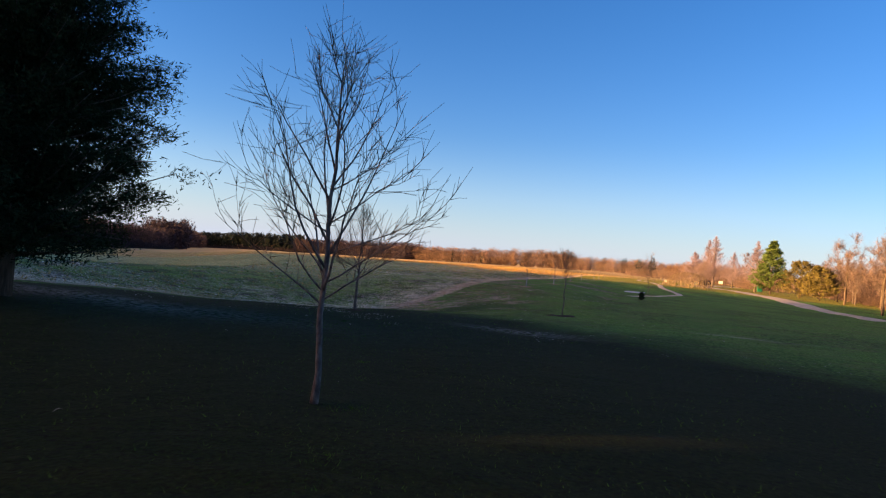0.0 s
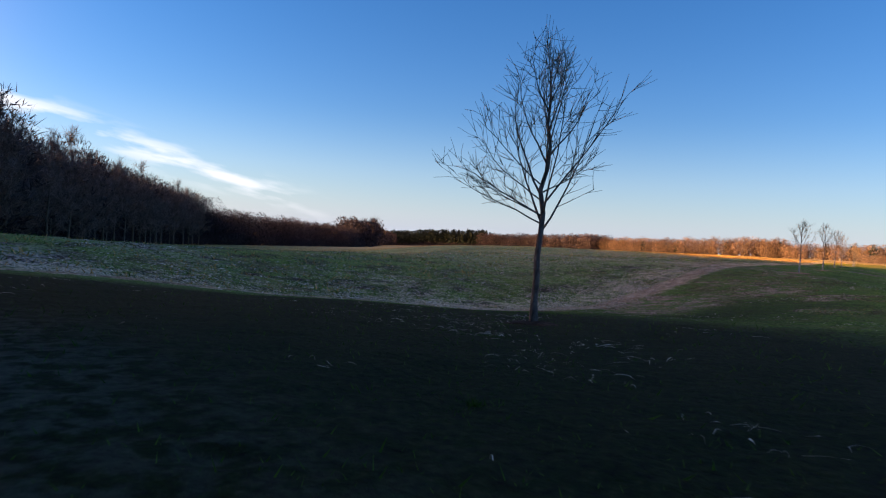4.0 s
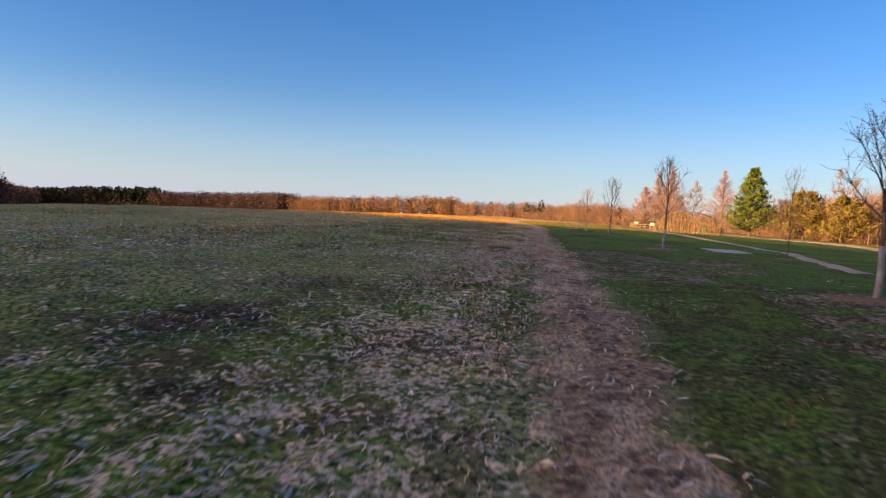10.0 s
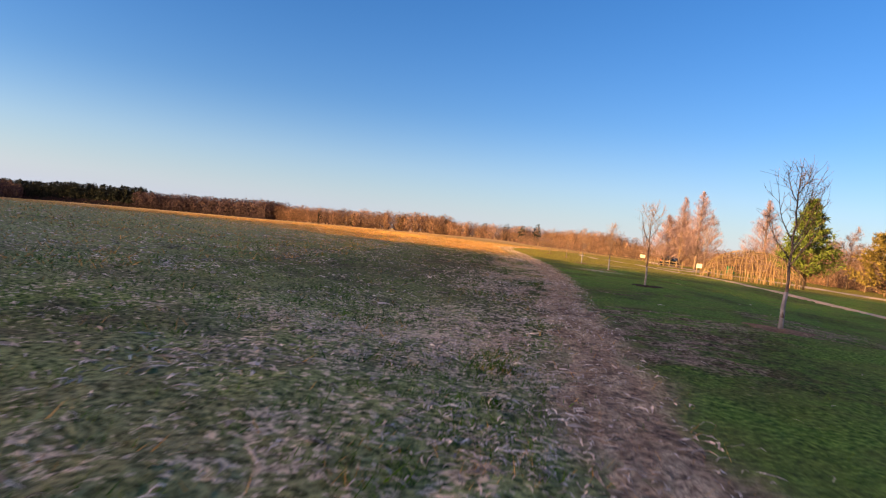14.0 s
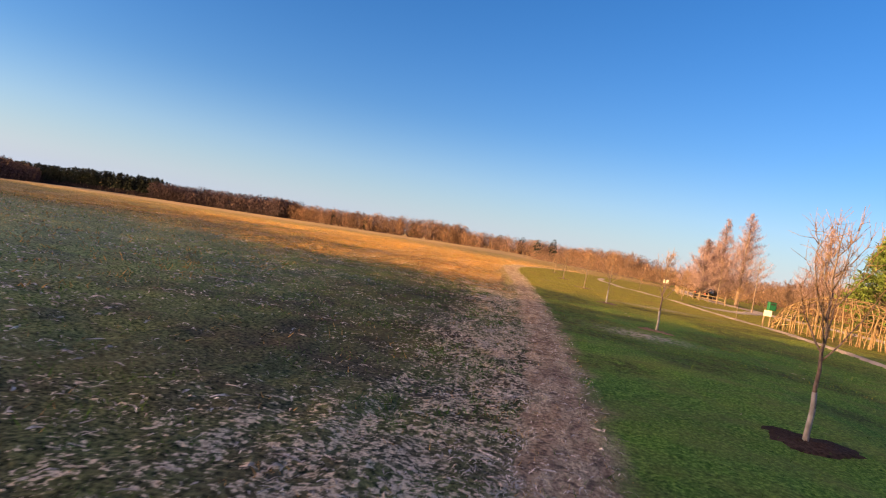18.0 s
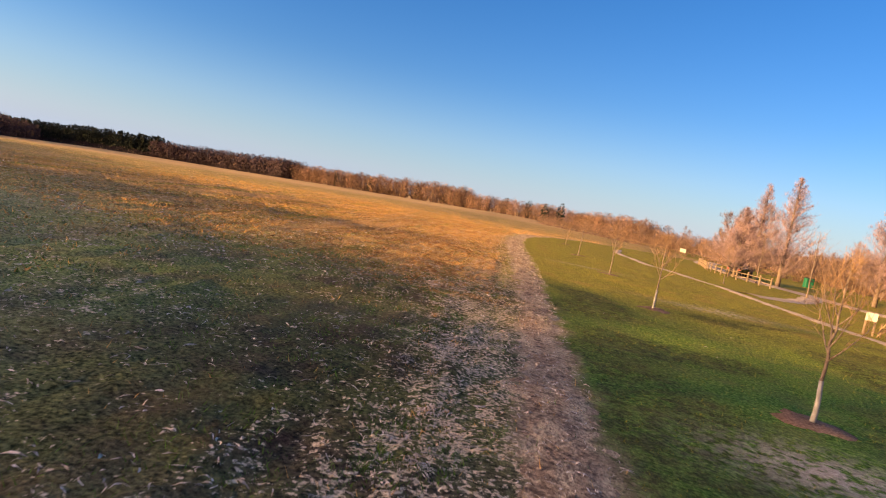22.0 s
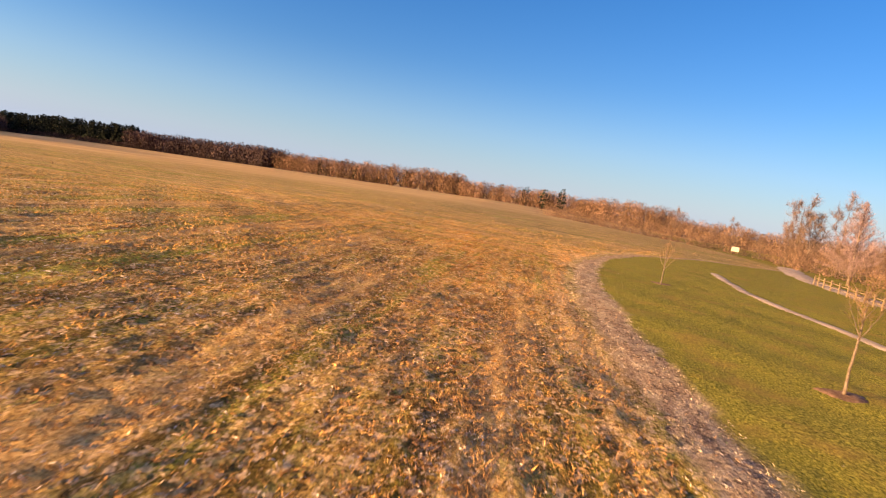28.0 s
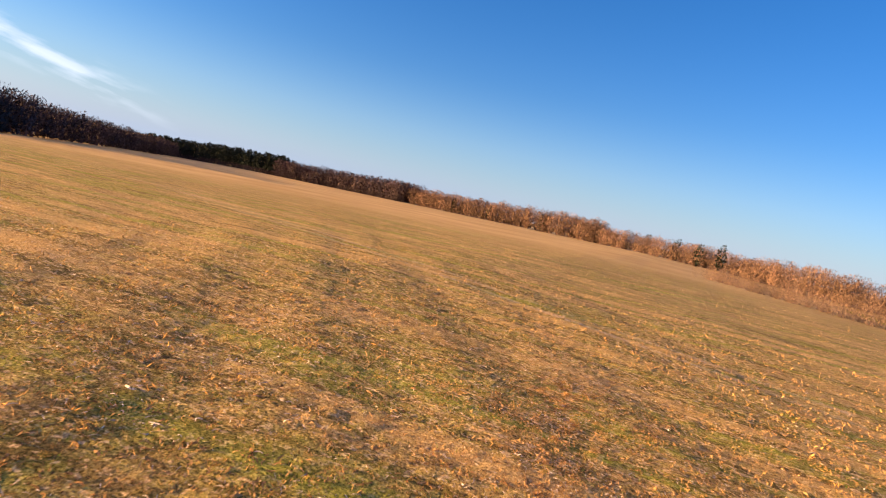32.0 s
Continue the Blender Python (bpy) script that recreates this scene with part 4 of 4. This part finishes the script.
bare_cone_tree(4, 26.5, 152.5, 8.6, 4.6, M_TWIGP, "low rounded leafless cypress at the edge of the park")
bare_cone_tree(5, 40.9, 201.3, 11.6, 5.6, M_TWIGP, "leafless rosy tree near the far car park")


def evergreen(seed, x, y, h, r, mat, label, n=6000, name="pine_tree", leaf=0.4, low=0.06, shape=0.8):
    rng = np.random.default_rng(seed)
    ob = thing(name, x, y, None, label, "tree")
    g = Geo()
    g.tube([Vector((0, 0, -0.3)), Vector((0, 0, h * 0.5)), Vector((0, 0, h * 0.97))], [h * 0.02, h * 0.013, 0.015], 9)
    part("trunk", g, M_BARKD, ob)
    g = Geo()
    tri = []
    boughs = int(n / 50)
    for i in range(boughs):
        u = (i + rng.random()) / boughs
        z = h * (low + (0.99 - low) * u)
        ln = r * max(1.03 - u, 0.05) ** shape * (0.78 + 0.3 * rng.random())
        a = rng.random() * 6.283
        pts, rad = grow(rng, (0, 0, z), (math.cos(a), math.sin(a), 0.2), ln, 0.012 + 0.03 * (1 - u), 4, 0.08, 0.1)
        g.tube(pts, rad, 4)
        m = 50
        t = 0.25 + 0.75 * rng.random(m) ** 0.7
        base = np.array([tuple(at_line(pts, v)[0]) for v in t]) + rng.normal(0, 0.12 if leaf > 0.2 else 0.07, (m, 3))
        way = unit(rng.normal(0, 0.8, (m, 3)) + np.array([math.cos(a) * 0.5, math.sin(a) * 0.5, 0.25 if leaf > 0.2 else 0.7]))
        tri.append(slivers(rng, base, way, leaf * (0.5 + rng.random(m)), leaf * (0.32 if leaf > 0.2 else 0.3) * (0.5 + rng.random(m))))
    part("branchwork", g, M_BARKD, ob)
    c = new("crown", tri_mesh("crown", np.concatenate(tri).reshape(-1, 3), mat))
    c.parent = ob
    return ob


def big_cedar(seed, x, y, h, r):
    """An old red cedar: tiers of boughs, each carrying flat ragged clumps of sprays with gaps between."""
    rng = np.random.default_rng(seed)
    ob = thing("red_cedar", x, y, None, "big dark red cedar with ragged sprays in shade", "tree")
    g = Geo()
    g.tube([Vector((0, 0, -0.3)), Vector((0.1, 0, h * 0.5)), Vector((0, 0.1, h * 0.97))], [h * 0.026, h * 0.016, 0.02], 10)
    part("trunk", g, M_BARKD, ob)
    g = Geo()
    tri = []
    boughs = 560
    for i in range(boughs):
        u = (i + rng.random()) / boughs
        tier = 0.5 + 0.5 * math.sin(u * 42.0)
        ln = r * max(1.03 - u, 0.05) ** 0.42 * (0.66 + 0.2 * tier + 0.24 * rng.random()) * min(0.7 + 5 * u, 1.0)
        a = rng.random() * 6.283
        pts, rad = grow(rng, (0, 0, h * (0.075 + 0.905 * u)), (math.cos(a), math.sin(a), 0.12 + 0.3 * u), ln, 0.015 + 0.035 * (1 - u), 5, 0.06, 0.1)
        g.tube(pts, rad, 5)
        for k in range(7):
            t = 0.14 + 0.86 * (k + rng.random()) / 7
            c, d = at_line(pts, min(t, 1.0))
            size = (0.18 + 0.2 * rng.random()) * (1.15 - 0.4 * t)
            c = np.array(c) + rng.normal(0, 0.1, 3)
            m = 105
            base = c + rng.normal(0, 1, (m, 3)) * np.array([size, size, size * 0.5]) * 0.85
            way = unit(rng.normal(0, 0.7, (m, 3)) + np.array([d.x * 0.6, d.y * 0.6, 0.35]))
            tri.append(slivers(rng, base, way, 0.07 + 0.11 * rng.random(m), 0.018 + 0.028 * rng.random(m)))
    part("branchwork", g, M_BARKD, ob)
    c = new("crown", tri_mesh("crown", np.concatenate(tri).reshape(-1, 3), M_CEDAR))
    c.parent = ob
    return ob


evergreen(11, 41.8, 135.8, 11.9, 5.4, M_NEEDLE, "green white pine in low sun at the park edge", 13000, leaf=0.45, shape=0.9)
big_cedar(12, 2.2, -12.4, 12.8, 4.05)
evergreen(13, 45.0, 122.0, 7.4, 4.6, M_RUSSET, "low russet-green cedar in warm sun", 7000, "cedar_tree", 0.4, 0.03, 0.5)
evergreen(14, 46.5, 112.0, 6.2, 4.4, M_RUSSET, "low spreading russet cedar in warm sun", 6000, "cedar_tree", 0.4, 0.03, 0.45)

evergreen(15, 15.9, 36.0, 0.62, 0.25, M_CEDAR, "small dark shrub standing alone on the lawn", 2500, "shrub", 0.09, 0.1, 0.4)
# Four unseen cedars round the start, added to block sky light from the lawn.
for sd, x, y, h in ((21, 26, -33, 9), (22, 33, -22, 10), (23, 10, -40, 11), (24, 40, -38, 12)):
    evergreen(sd, x, y, h, h * 0.36, M_CEDAR, "unseen red cedar added to darken the lawn", 9000, "red_cedar", 0.4, 0.05, 0.5)


# ---------------------------------------------------------------- park fixtures
def stick_dome(cx, cy, turn, length, width, height):
    ob = thing("stick_dome", cx, cy, None, "long willow-stick dome of bent peeled poles", "garden dome")
    ob.rotation_euler = (0, 0, turn)
    rng = np.random.default_rng(5)

    def surf(u, v):
        """u along the dome from -1 to 1, v round it from 0 to pi."""
        k = math.sqrt(max(1 - abs(u) ** 2.6, 0.0))
        return Vector((u * length / 2, math.cos(v) * width / 2 * (0.35 + 0.65 * k), max(math.sin(v), 0.0) ** 0.8 * height * (0.3 + 0.7 * k) * (0.25 + 0.75 * k)))

    for i in range(23):
        u = -0.97 + 1.94 * i / 22
        g = Geo()
        j = rng.normal(0, 0.02)
        pts = [surf(u + j + 0.03 * math.sin(3 * v + i), v) + Vector(rng.normal(0, 0.03, 3)) for v in np.linspace(0.0, math.pi, 15)]
        pts[0].z = pts[-1].z = -0.1
        g.tube(pts, [0.032] * 15, 5)
        part("hoop", g, M_STICK, ob)
    for i in range(11):
        v = 0.25 + (math.pi - 0.5) * i / 10
        g = Geo()
        pts = [surf(u, v) + Vector(rng.normal(0, 0.05, 3)) for u in np.linspace(-0.98, 0.98, 17)]
        g.tube(pts, [0.024] * 17, 4)
        part("long_pole", g, M_STICK, ob)
    for i in range(70):
        u, v = rng.uniform(-0.95, 0.8), rng.uniform(0.05, 2.6)
        g = Geo()
        sgn = 1 if i % 2 else -1
        pts = [surf(min(u + 0.16 * k / 5, 0.98), v + sgn * 0.5 * k / 5) + Vector(rng.normal(0, 0.03, 3)) for k in range(6)]
        g.tube(pts, [0.018] * 6, 4)
        part("brace", g, M_STICK, ob)
    for i in range(44):
        u = rng.uniform(-0.95, 0.95)
        v = 0.0 if i % 2 else math.pi
        p = surf(u, v)
        g = Geo()
        g.tube([Vector((p.x, p.y, -0.1)), Vector((p.x + rng.normal(0, 0.06), p.y * 0.98, 0.6 + 0.7 * rng.random()))], [0.04, 0.03], 5)
        part("stake", g, M_STICK, ob)


stick_dome(22.7, 101.2, radians(-20), 8.5, 5.2, 2.75)


def flat_box(name, m, sx, sy, sz, mat, parent, label=""):
    g = Geo()
    g.box(m, sx, sy, sz)
    return part(name, g, mat, parent, label, False)


def plain(name, col, rough=0.5, metal=0.0):
    def build(nt, b):
        n = noise_node(nt, 12, 4)
        nt.links.new(ramp(nt, n, [(0.3, tuple(c * 0.8 for c in col)), (0.7, col)]), b.inputs["Base Color"])
        b.inputs["Metallic"].default_value = metal
    return material(name, build, rough)


M_WHITE = plain("painted white board", (0.55, 0.52, 0.48))
M_BIN = plain("green enamel", (0.012, 0.1, 0.055))
M_BLACKP = plain("dark plastic", (0.03, 0.03, 0.03))
M_CAR = plain("black car paint", (0.012, 0.012, 0.014), 0.2)
M_CARG = plain("dark glass", (0.02, 0.025, 0.03), 0.08)
M_TYRE = plain("tyre rubber", (0.025, 0.025, 0.025), 0.8)
M_RIM = plain("alloy rim", (0.5, 0.5, 0.5), 0.35, 0.9)
M_LAMP = plain("lamp glass", (0.5, 0.1, 0.08), 0.2)


def board(x, y, turn, w, h, top, name, label):
    ob = thing(name, x, y, None, label, "sign")
    ob.rotation_euler = (0, 0, turn)
    for sx in (-w * 0.4, w * 0.4):
        flat_box("post", pose(sx, 0, top / 2 - 0.2), 0.09, 0.09, top + 0.4, M_RAIL, ob)
    flat_box("panel", pose(0, -0.06, top - h / 2), w, 0.03, h, M_WHITE, ob, "plain white panel")


board(42.6, 257.0, radians(-8), 1.6, 1.0, 1.9, "notice_board", "white notice board on two posts near the car park")
board(19.0, 104.3, radians(-15), 0.5, 0.4, 1.1, "information_board", "small white board on posts beside the stick dome")

ob = thing("waste_container", 46.0, 180.0, None, "tall green waste container with a dark lid", "container")
flat_box("container_body", pose(0, 0, 0.7), 1.3, 1.1, 1.5, M_BIN, ob)
flat_box("lid", pose(0, 0, 1.5), 1.4, 1.2, 0.12, M_BLACKP, ob, "dark lid")
flat_box("flap", pose(0, -0.57, 1.1), 0.7, 0.04, 0.3, M_BLACKP, ob)


def rail_fence(pts, label):
    line = smooth_line(pts, 2.4)
    ob = thing("rail_fence", float(line[0][0]), float(line[0][1]), 0.0, label, "fence")
    o = Vector((float(line[0][0]), float(line[0][1]), 0))
    tops = []
    for p in line:
        z = float(land(*p))
        tops.append(Vector((p[0], p[1], z)) - o)
        flat_box("post", pose(*(tops[-1] + Vector((0, 0, 0.45)))), 0.14, 0.14, 1.3, M_RAIL, ob)
    for a, b in zip(tops, tops[1:]):
        for hz in (0.45, 0.85):
            g = Geo()
            g.tube([a + Vector((0, 0, hz)), (a + b) / 2 + Vector((0, 0, hz - 0.03)), b + Vector((0, 0, hz))], [0.05] * 3, 6)
            part("rail", g, M_RAIL, ob)


rail_fence([(30.5, 187), (27.5, 171), (24.8, 158), (24.6, 148), (26, 136)], "low weathered split-rail fence along the car park")
DRIVE = [(46, 235), (36, 205), (32, 185), (29.5, 165), (29.5, 150), (31.5, 136), (34, 120), (35, 100), (36, 78), (40, 50)]
strip("gravel_drive", smooth_line(DRIVE), 4.4, 0.09, M_GRAVEL, "pale gravel drive and car park beside the lawn", "drive", 0.2, 8, 4)
strip("gravel_spur", smooth_line([(17.6, 118), (21, 121), (25, 127), (29, 136)]), 2.0, 0.07, M_GRAVEL, "short pale gravel spur between path and drive", "path", 0.3, 6, 5)
g = Geo()
g.box(pose(14.75, 58.9, float(land(14.75, 58.9)) - 0.045, 0, 0, -3.3), 2.2, 3.6, 0.16)
tagged(part("concrete_pad", g, M_CONCRETE, None, "", False), "pale concrete pad set flush in the lawn", "pad")


def car(x, y, turn, label):
    ob = thing("parked_car", x, y, float(land(x, y)) + 0.03, label, "car", "parked cars")
    ob.rotation_euler = (0, 0, turn)
    L, W = 4.6, 1.82
    side = [(-2.3, 0.35), (-2.25, 0.85), (-2.1, 1.0), (-1.75, 1.1), (-1.3, 1.62), (0.2, 1.68), (0.95, 1.12), (2.0, 0.95), (2.28, 0.75), (2.3, 0.38)]
    bm = bmesh.new()
    ring = []
    for sy in (-1, 1):
        ring.append([bm.verts.new((px, sy * W / 2 * (0.86 if pz > 1.2 else 1.0), pz)) for px, pz in side])
    n = len(side)
    for k in range(n):
        bm.faces.new((ring[0][k], ring[0][(k + 1) % n], ring[1][(k + 1) % n], ring[1][k]))
    bm.faces.new(ring[0][::-1])
    bm.faces.new(ring[1])
    bmesh.ops.recalc_face_normals(bm, faces=bm.faces)
    bmesh.ops.bevel(bm, geom=bm.edges[:], offset=0.06, segments=2, affect="EDGES")
    me = bpy.data.meshes.new("body")
    bm.to_mesh(me)
    bm.free()
    me.materials.append(M_CAR)
    body = new("body", me)
    body.parent = ob
    for sy in (-1, 1):
        for px, w in ((-0.85, 0.75), (0.05, 0.85)):
            flat_box("window", pose(px, sy * (W / 2 * 0.93), 1.36, sy * 12), w, 0.03, 0.34, M_CARG, body)
        flat_box("tail_light", pose(-2.24, sy * 0.72, 0.88), 0.06, 0.24, 0.16, M_LAMP, body)
    flat_box("windscreen", pose(0.62, 0, 1.42, 0, 36), 0.75, 1.4, 0.03, M_CARG, body)
    flat_box("rear_window", pose(-1.56, 0, 1.38, 0, -50), 0.6, 1.35, 0.03, M_CARG, body)
    for px in (-1.42, 1.42):
        for sy in (-1, 1):
            g = Geo()
            g.tube([Vector((px, sy * W / 2 - sy * 0.22, 0.33)), Vector((px, sy * W / 2 + sy * 0.02, 0.33))], [0.33, 0.33], 18)
            tyre = part("tyre", g, M_TYRE, ob, "", False)
            g = Geo()
            g.tube([Vector((px, sy * W / 2 - sy * 0.1, 0.33)), Vector((px, sy * W / 2 + sy * 0.035, 0.33))], [0.2, 0.19], 12)
            part("rim", g, M_RIM, tyre, "pale alloy rim", False)
    return ob


car(28.5, 158.0, radians(60), "black parked car on the gravel car park")
car(30.2, 162.5, radians(60), "dark parked hatchback beside another car")


# ---------------------------------------------------------------- grass and straw
FLIGHT = smooth_line([(17, -27), (13, -15), (7, -4), (4, 6), (2.6, 14), (2, 30), (2, 48), (3, 62), (2, 75), (0, 88), (-3, 104), (-4, 122), (-5, 138), (-7, 150), (-9, 168)], 1.5)


def scatter(n, seed, reach):
    """Places strewn along the flown strip, thinning out to the sides."""
    rng = np.random.default_rng(seed)
    p = FLIGHT[rng.integers(0, len(FLIGHT), n)]
    r = reach * rng.random(n) ** 1.5
    a = rng.random(n) * 2 * math.pi
    return p[:, 0] + r * np.cos(a), p[:, 1] + r * np.sin(a), r, rng


def rows_of(x, y):
    return 0.5 + 0.5 * np.cos(2 * math.pi * trail_side(x, np.minimum(y, 140)) / 0.76 + 2.0 * vnoise(x, y, 2.0, 9))


def blades(name, n, seed, reach, keep, mat, label, length, width, up, inner=0.0):
    x, y, r, rng = scatter(n, seed, reach)
    k = rng.random(n) < keep(x, y)
    x, y, r = x[k], y[k], r[k]
    if inner:
        k = near(x, y, FLIGHT) > inner
        x, y, r = x[k], y[k], r[k]
    m = len(x)
    base = np.stack([x, y, land(x, y) - 0.012], -1)
    a = rng.random(m) * 2 * math.pi
    way = unit(np.stack([np.cos(a), np.sin(a), up * (0.4 + rng.random(m))], -1))
    grow_k = 1 + r / reach * 0.9
    t = slivers(rng, base, way, length * (0.4 + rng.random(m)) * grow_k, width * (0.5 + rng.random(m)) * grow_k)
    tagged(new(name, tri_mesh(name, t.reshape(-1, 3), mat)), label, "grass", kind="stuff")


def on_field(x, y):
    return (trail_side(x, y) < -0.75 - 0.75 * np.clip((y - 84) / 10, 0, 1) + 0.7 * vnoise(x, y, 0.4, 12) ** 2) & (y > -13)


def poor(x, y):
    """The thinly grown stretch of dark soil west of the trail."""
    return np.where((y > 54) & (y < 88) & (trail_side(x, y) < -2.5), 0.45, 1.0)


def on_trail(x, y):
    return np.abs(trail_side(x, y)) < 0.6


def straws(name, n, seed, reach, keep, mat, label, length, width):
    """Flat curling strips of dead leaf that lie on the ground."""
    x, y, r, rng = scatter(n, seed, reach)
    k = rng.random(n) < keep(x, y)
    x, y, r = x[k], y[k], r[k]
    m = len(x)
    a = rng.random(m) * 2 * math.pi
    ln = length * (0.3 + rng.random(m) ** 1.8) * (1 + r / reach * 0.4)
    wd = width * (0.5 + rng.random(m)) * (1 + r / reach)
    wd = np.where(on_field(x, y) | on_trail(x, y), wd, wd * np.where(y < 8, 0.28, 0.5))
    lift = 0.01 + 0.035 * rng.random(m) ** 2
    turn = rng.normal(0, 0.65, m)
    pts = []
    px, py = x.copy(), y.copy()
    for i in range(4):
        z = land(px, py) + lift * np.sin(math.pi * (0.15 + i / 3 * 0.8)) + 0.004
        w = wd * (0.55, 1.0, 0.9, 0.25)[i] / 2
        ox, oy = -np.sin(a) * w, np.cos(a) * w
        tilt = rng.normal(0, 0.5, m) * w
        pts.append((np.stack([px - ox, py - oy, z - tilt], -1), np.stack([px + ox, py + oy, z + tilt], -1)))
        px, py = px + np.cos(a) * ln / 3, py + np.sin(a) * ln / 3
        a = a + turn * 0.6
    q = np.stack([np.stack([pts[i][0], pts[i][1], pts[i + 1][1], pts[i + 1][0]], 1) for i in range(3)], 1)
    v = q.reshape(-1, 3)
    tagged(new(name, tri_mesh(name, v, mat, 4)), label, "straw", kind="stuff")


straws("straw_litter", 330000, 301, 13, lambda x, y: np.where(on_field(x, y), (0.15 + 0.42 * (vnoise(x, y, 0.9, 1) > 0.5)) * np.where((trail_side(x, y) > -3.5) & (y < 52), 1.7, 1.0) * np.where(y > 92, 0.5, np.where((y > 56) & (y < 86) & (trail_side(x, y) < -2.5), 0.6, 1.0)), np.where(on_trail(x, y), 0.3, np.where(y < -8, 0.002, np.where(y < 8, 0.14, np.where(y < 30, 0.3, 0.015))) * (vnoise(x, y, 1.3, 2) > 0.66))),
       M_LITTER, "pale curled straw and dead leaves strewn on the meadow", 0.15, 0.0105)
blades("dry_grass", 900000, 302, 12, lambda x, y: np.where(on_field(x, y), (0.15 + 0.85 * rows_of(x, y)) * (vnoise(x, y, 0.26, 3) > 0.5) * (0.25 + 0.75 * (vnoise(x, y, 1.6, 6) > 0.42)) * np.where(y < 88, 0.25, 1.3) * poor(x, y), 0.05 * on_trail(x, y)),
       M_STRAW, "short dry grass and stubble tufts", 0.07, 0.006, 1.3)
blades("green_grass", 800000, 303, 12, lambda x, y: np.where(on_trail(x, y), 0.12 * (vnoise(x, y, 0.5, 18) > 0.55), np.where(on_field(x, y), 0.95 * (vnoise(x, y, 0.3, 7) > 0.45) * (vnoise(x, y, 1.6, 4) > 0.42) * np.where(y > 92, 0.15, 1.0) * poor(x, y), 0.0)),
       M_BLADE, "tufts of green grass between the straw", 0.075, 0.0065, 1.5)
blades("lawn_grass", 500000, 305, 13, lambda x, y: np.where(on_trail(x, y) | on_field(x, y) | (y > 80), 0.0, np.where(y < 8 - 0.5 * x, 0.45, 0.6)),
       M_LAWNG, "short mown green lawn blades", 0.038, 0.006, 1.3)
# The sunlit stretch of the lawn; the sun's yellow is in the blade colour.
blades("dry_lawn_grass", 500000, 308, 13, lambda x, y: np.where(on_trail(x, y) | on_field(x, y) | (y < 76), 0.0, 0.8),
       M_LAWN, "short lawn blades coloured yellow for low sun", 0.035, 0.006, 1.3)
blades("stubble", 700000, 311, 16, lambda x, y: np.where(on_field(x, y) & (y > 90), 0.95 * (vnoise(x, y, 0.2, 49) > 0.45), 0.0),
       M_STUBBLE, "rusty tan stubble and dead grass in low sun", 0.075, 0.011, 1.0)
straws("straw_tufts", 150000, 312, 20, lambda x, y: np.where(on_field(x, y) & (y > 88), 0.9 * (vnoise(x, y, 0.45, 54) > 0.45), 0.0),
       M_STUBBLE, "matted tan straw lying between the stubble", 0.2, 0.02)
blades("trail_chaff", 1300000, 313, 24, lambda x, y: 0.95 * ((np.abs(trail_side(x, y) + 0.15) < 0.75 + 0.3 * np.clip((y - 88) / 25, 0, 1)) & (y > 88) & (vnoise(x, y, 0.3, 55) > 0.35)),
       M_LITTER, "short chopped straw standing up from the trodden trail", 0.035, 0.011, 0.9)
blades("thatch_grass", 320000, 309, 9, lambda x, y: 0.9 * ((trail_side(x, y) > 0.4) & (y > 5) & (y < 26) & (x < 11) & (vnoise(x, y, 2.6, 43) > 0.42) & (vnoise(x, y, 0.5, 47) > 0.4)),
       M_STUBBLE, "short dry standing grass on the thin lawn", 0.04, 0.0045, 1.6)
straws("far_litter", 260000, 310, 34, lambda x, y: np.where(on_field(x, y), 0.75 * (vnoise(x, y, 1.2, 48) > 0.5) * (near(x, y, FLIGHT) > 6) * np.where(y > 90, 0.5, 1.0), 0.0),
       M_LITTER, "bleached straw scattered farther over the field", 0.2, 0.018)
blades("field_tufts", 800000, 304, 38, lambda x, y: np.where(on_field(x, y), (0.45 + 0.55 * rows_of(x, y)) * (vnoise(x, y, 0.5, 5) > 0.45), 0.0) * np.where(y > 90, 1.0, 0.3),
       M_STRAW, "dry stubble tufts in rows across the field", 0.1, 0.02, 1.1, 7.0)
blades("green_tufts", 300000, 306, 38, lambda x, y: np.where(on_field(x, y), 0.9 * (vnoise(x, y, 0.5, 15) > 0.42) * (vnoise(x, y, 4.0, 16) > 0.4), 0.0) * np.where(y > 95, 0.15, 1.0) * poor(x, y),
       M_BLADE, "tufts of green regrowth across the field", 0.085, 0.018, 1.2, 7.0)
blades("far_tufts", 800000, 307, 105, lambda x, y: np.where(on_field(x, y), (0.3 + 0.7 * rows_of(x, y)) * (vnoise(x, y, 0.9, 25) > 0.5) * (vnoise(x, y, 5.0, 26) > 0.3), 0.0) * np.where(y > 88, 1.0, 0.25),
       M_STRAW, "sparse dry tufts over the far field", 0.1, 0.022, 1.0, 22.0)
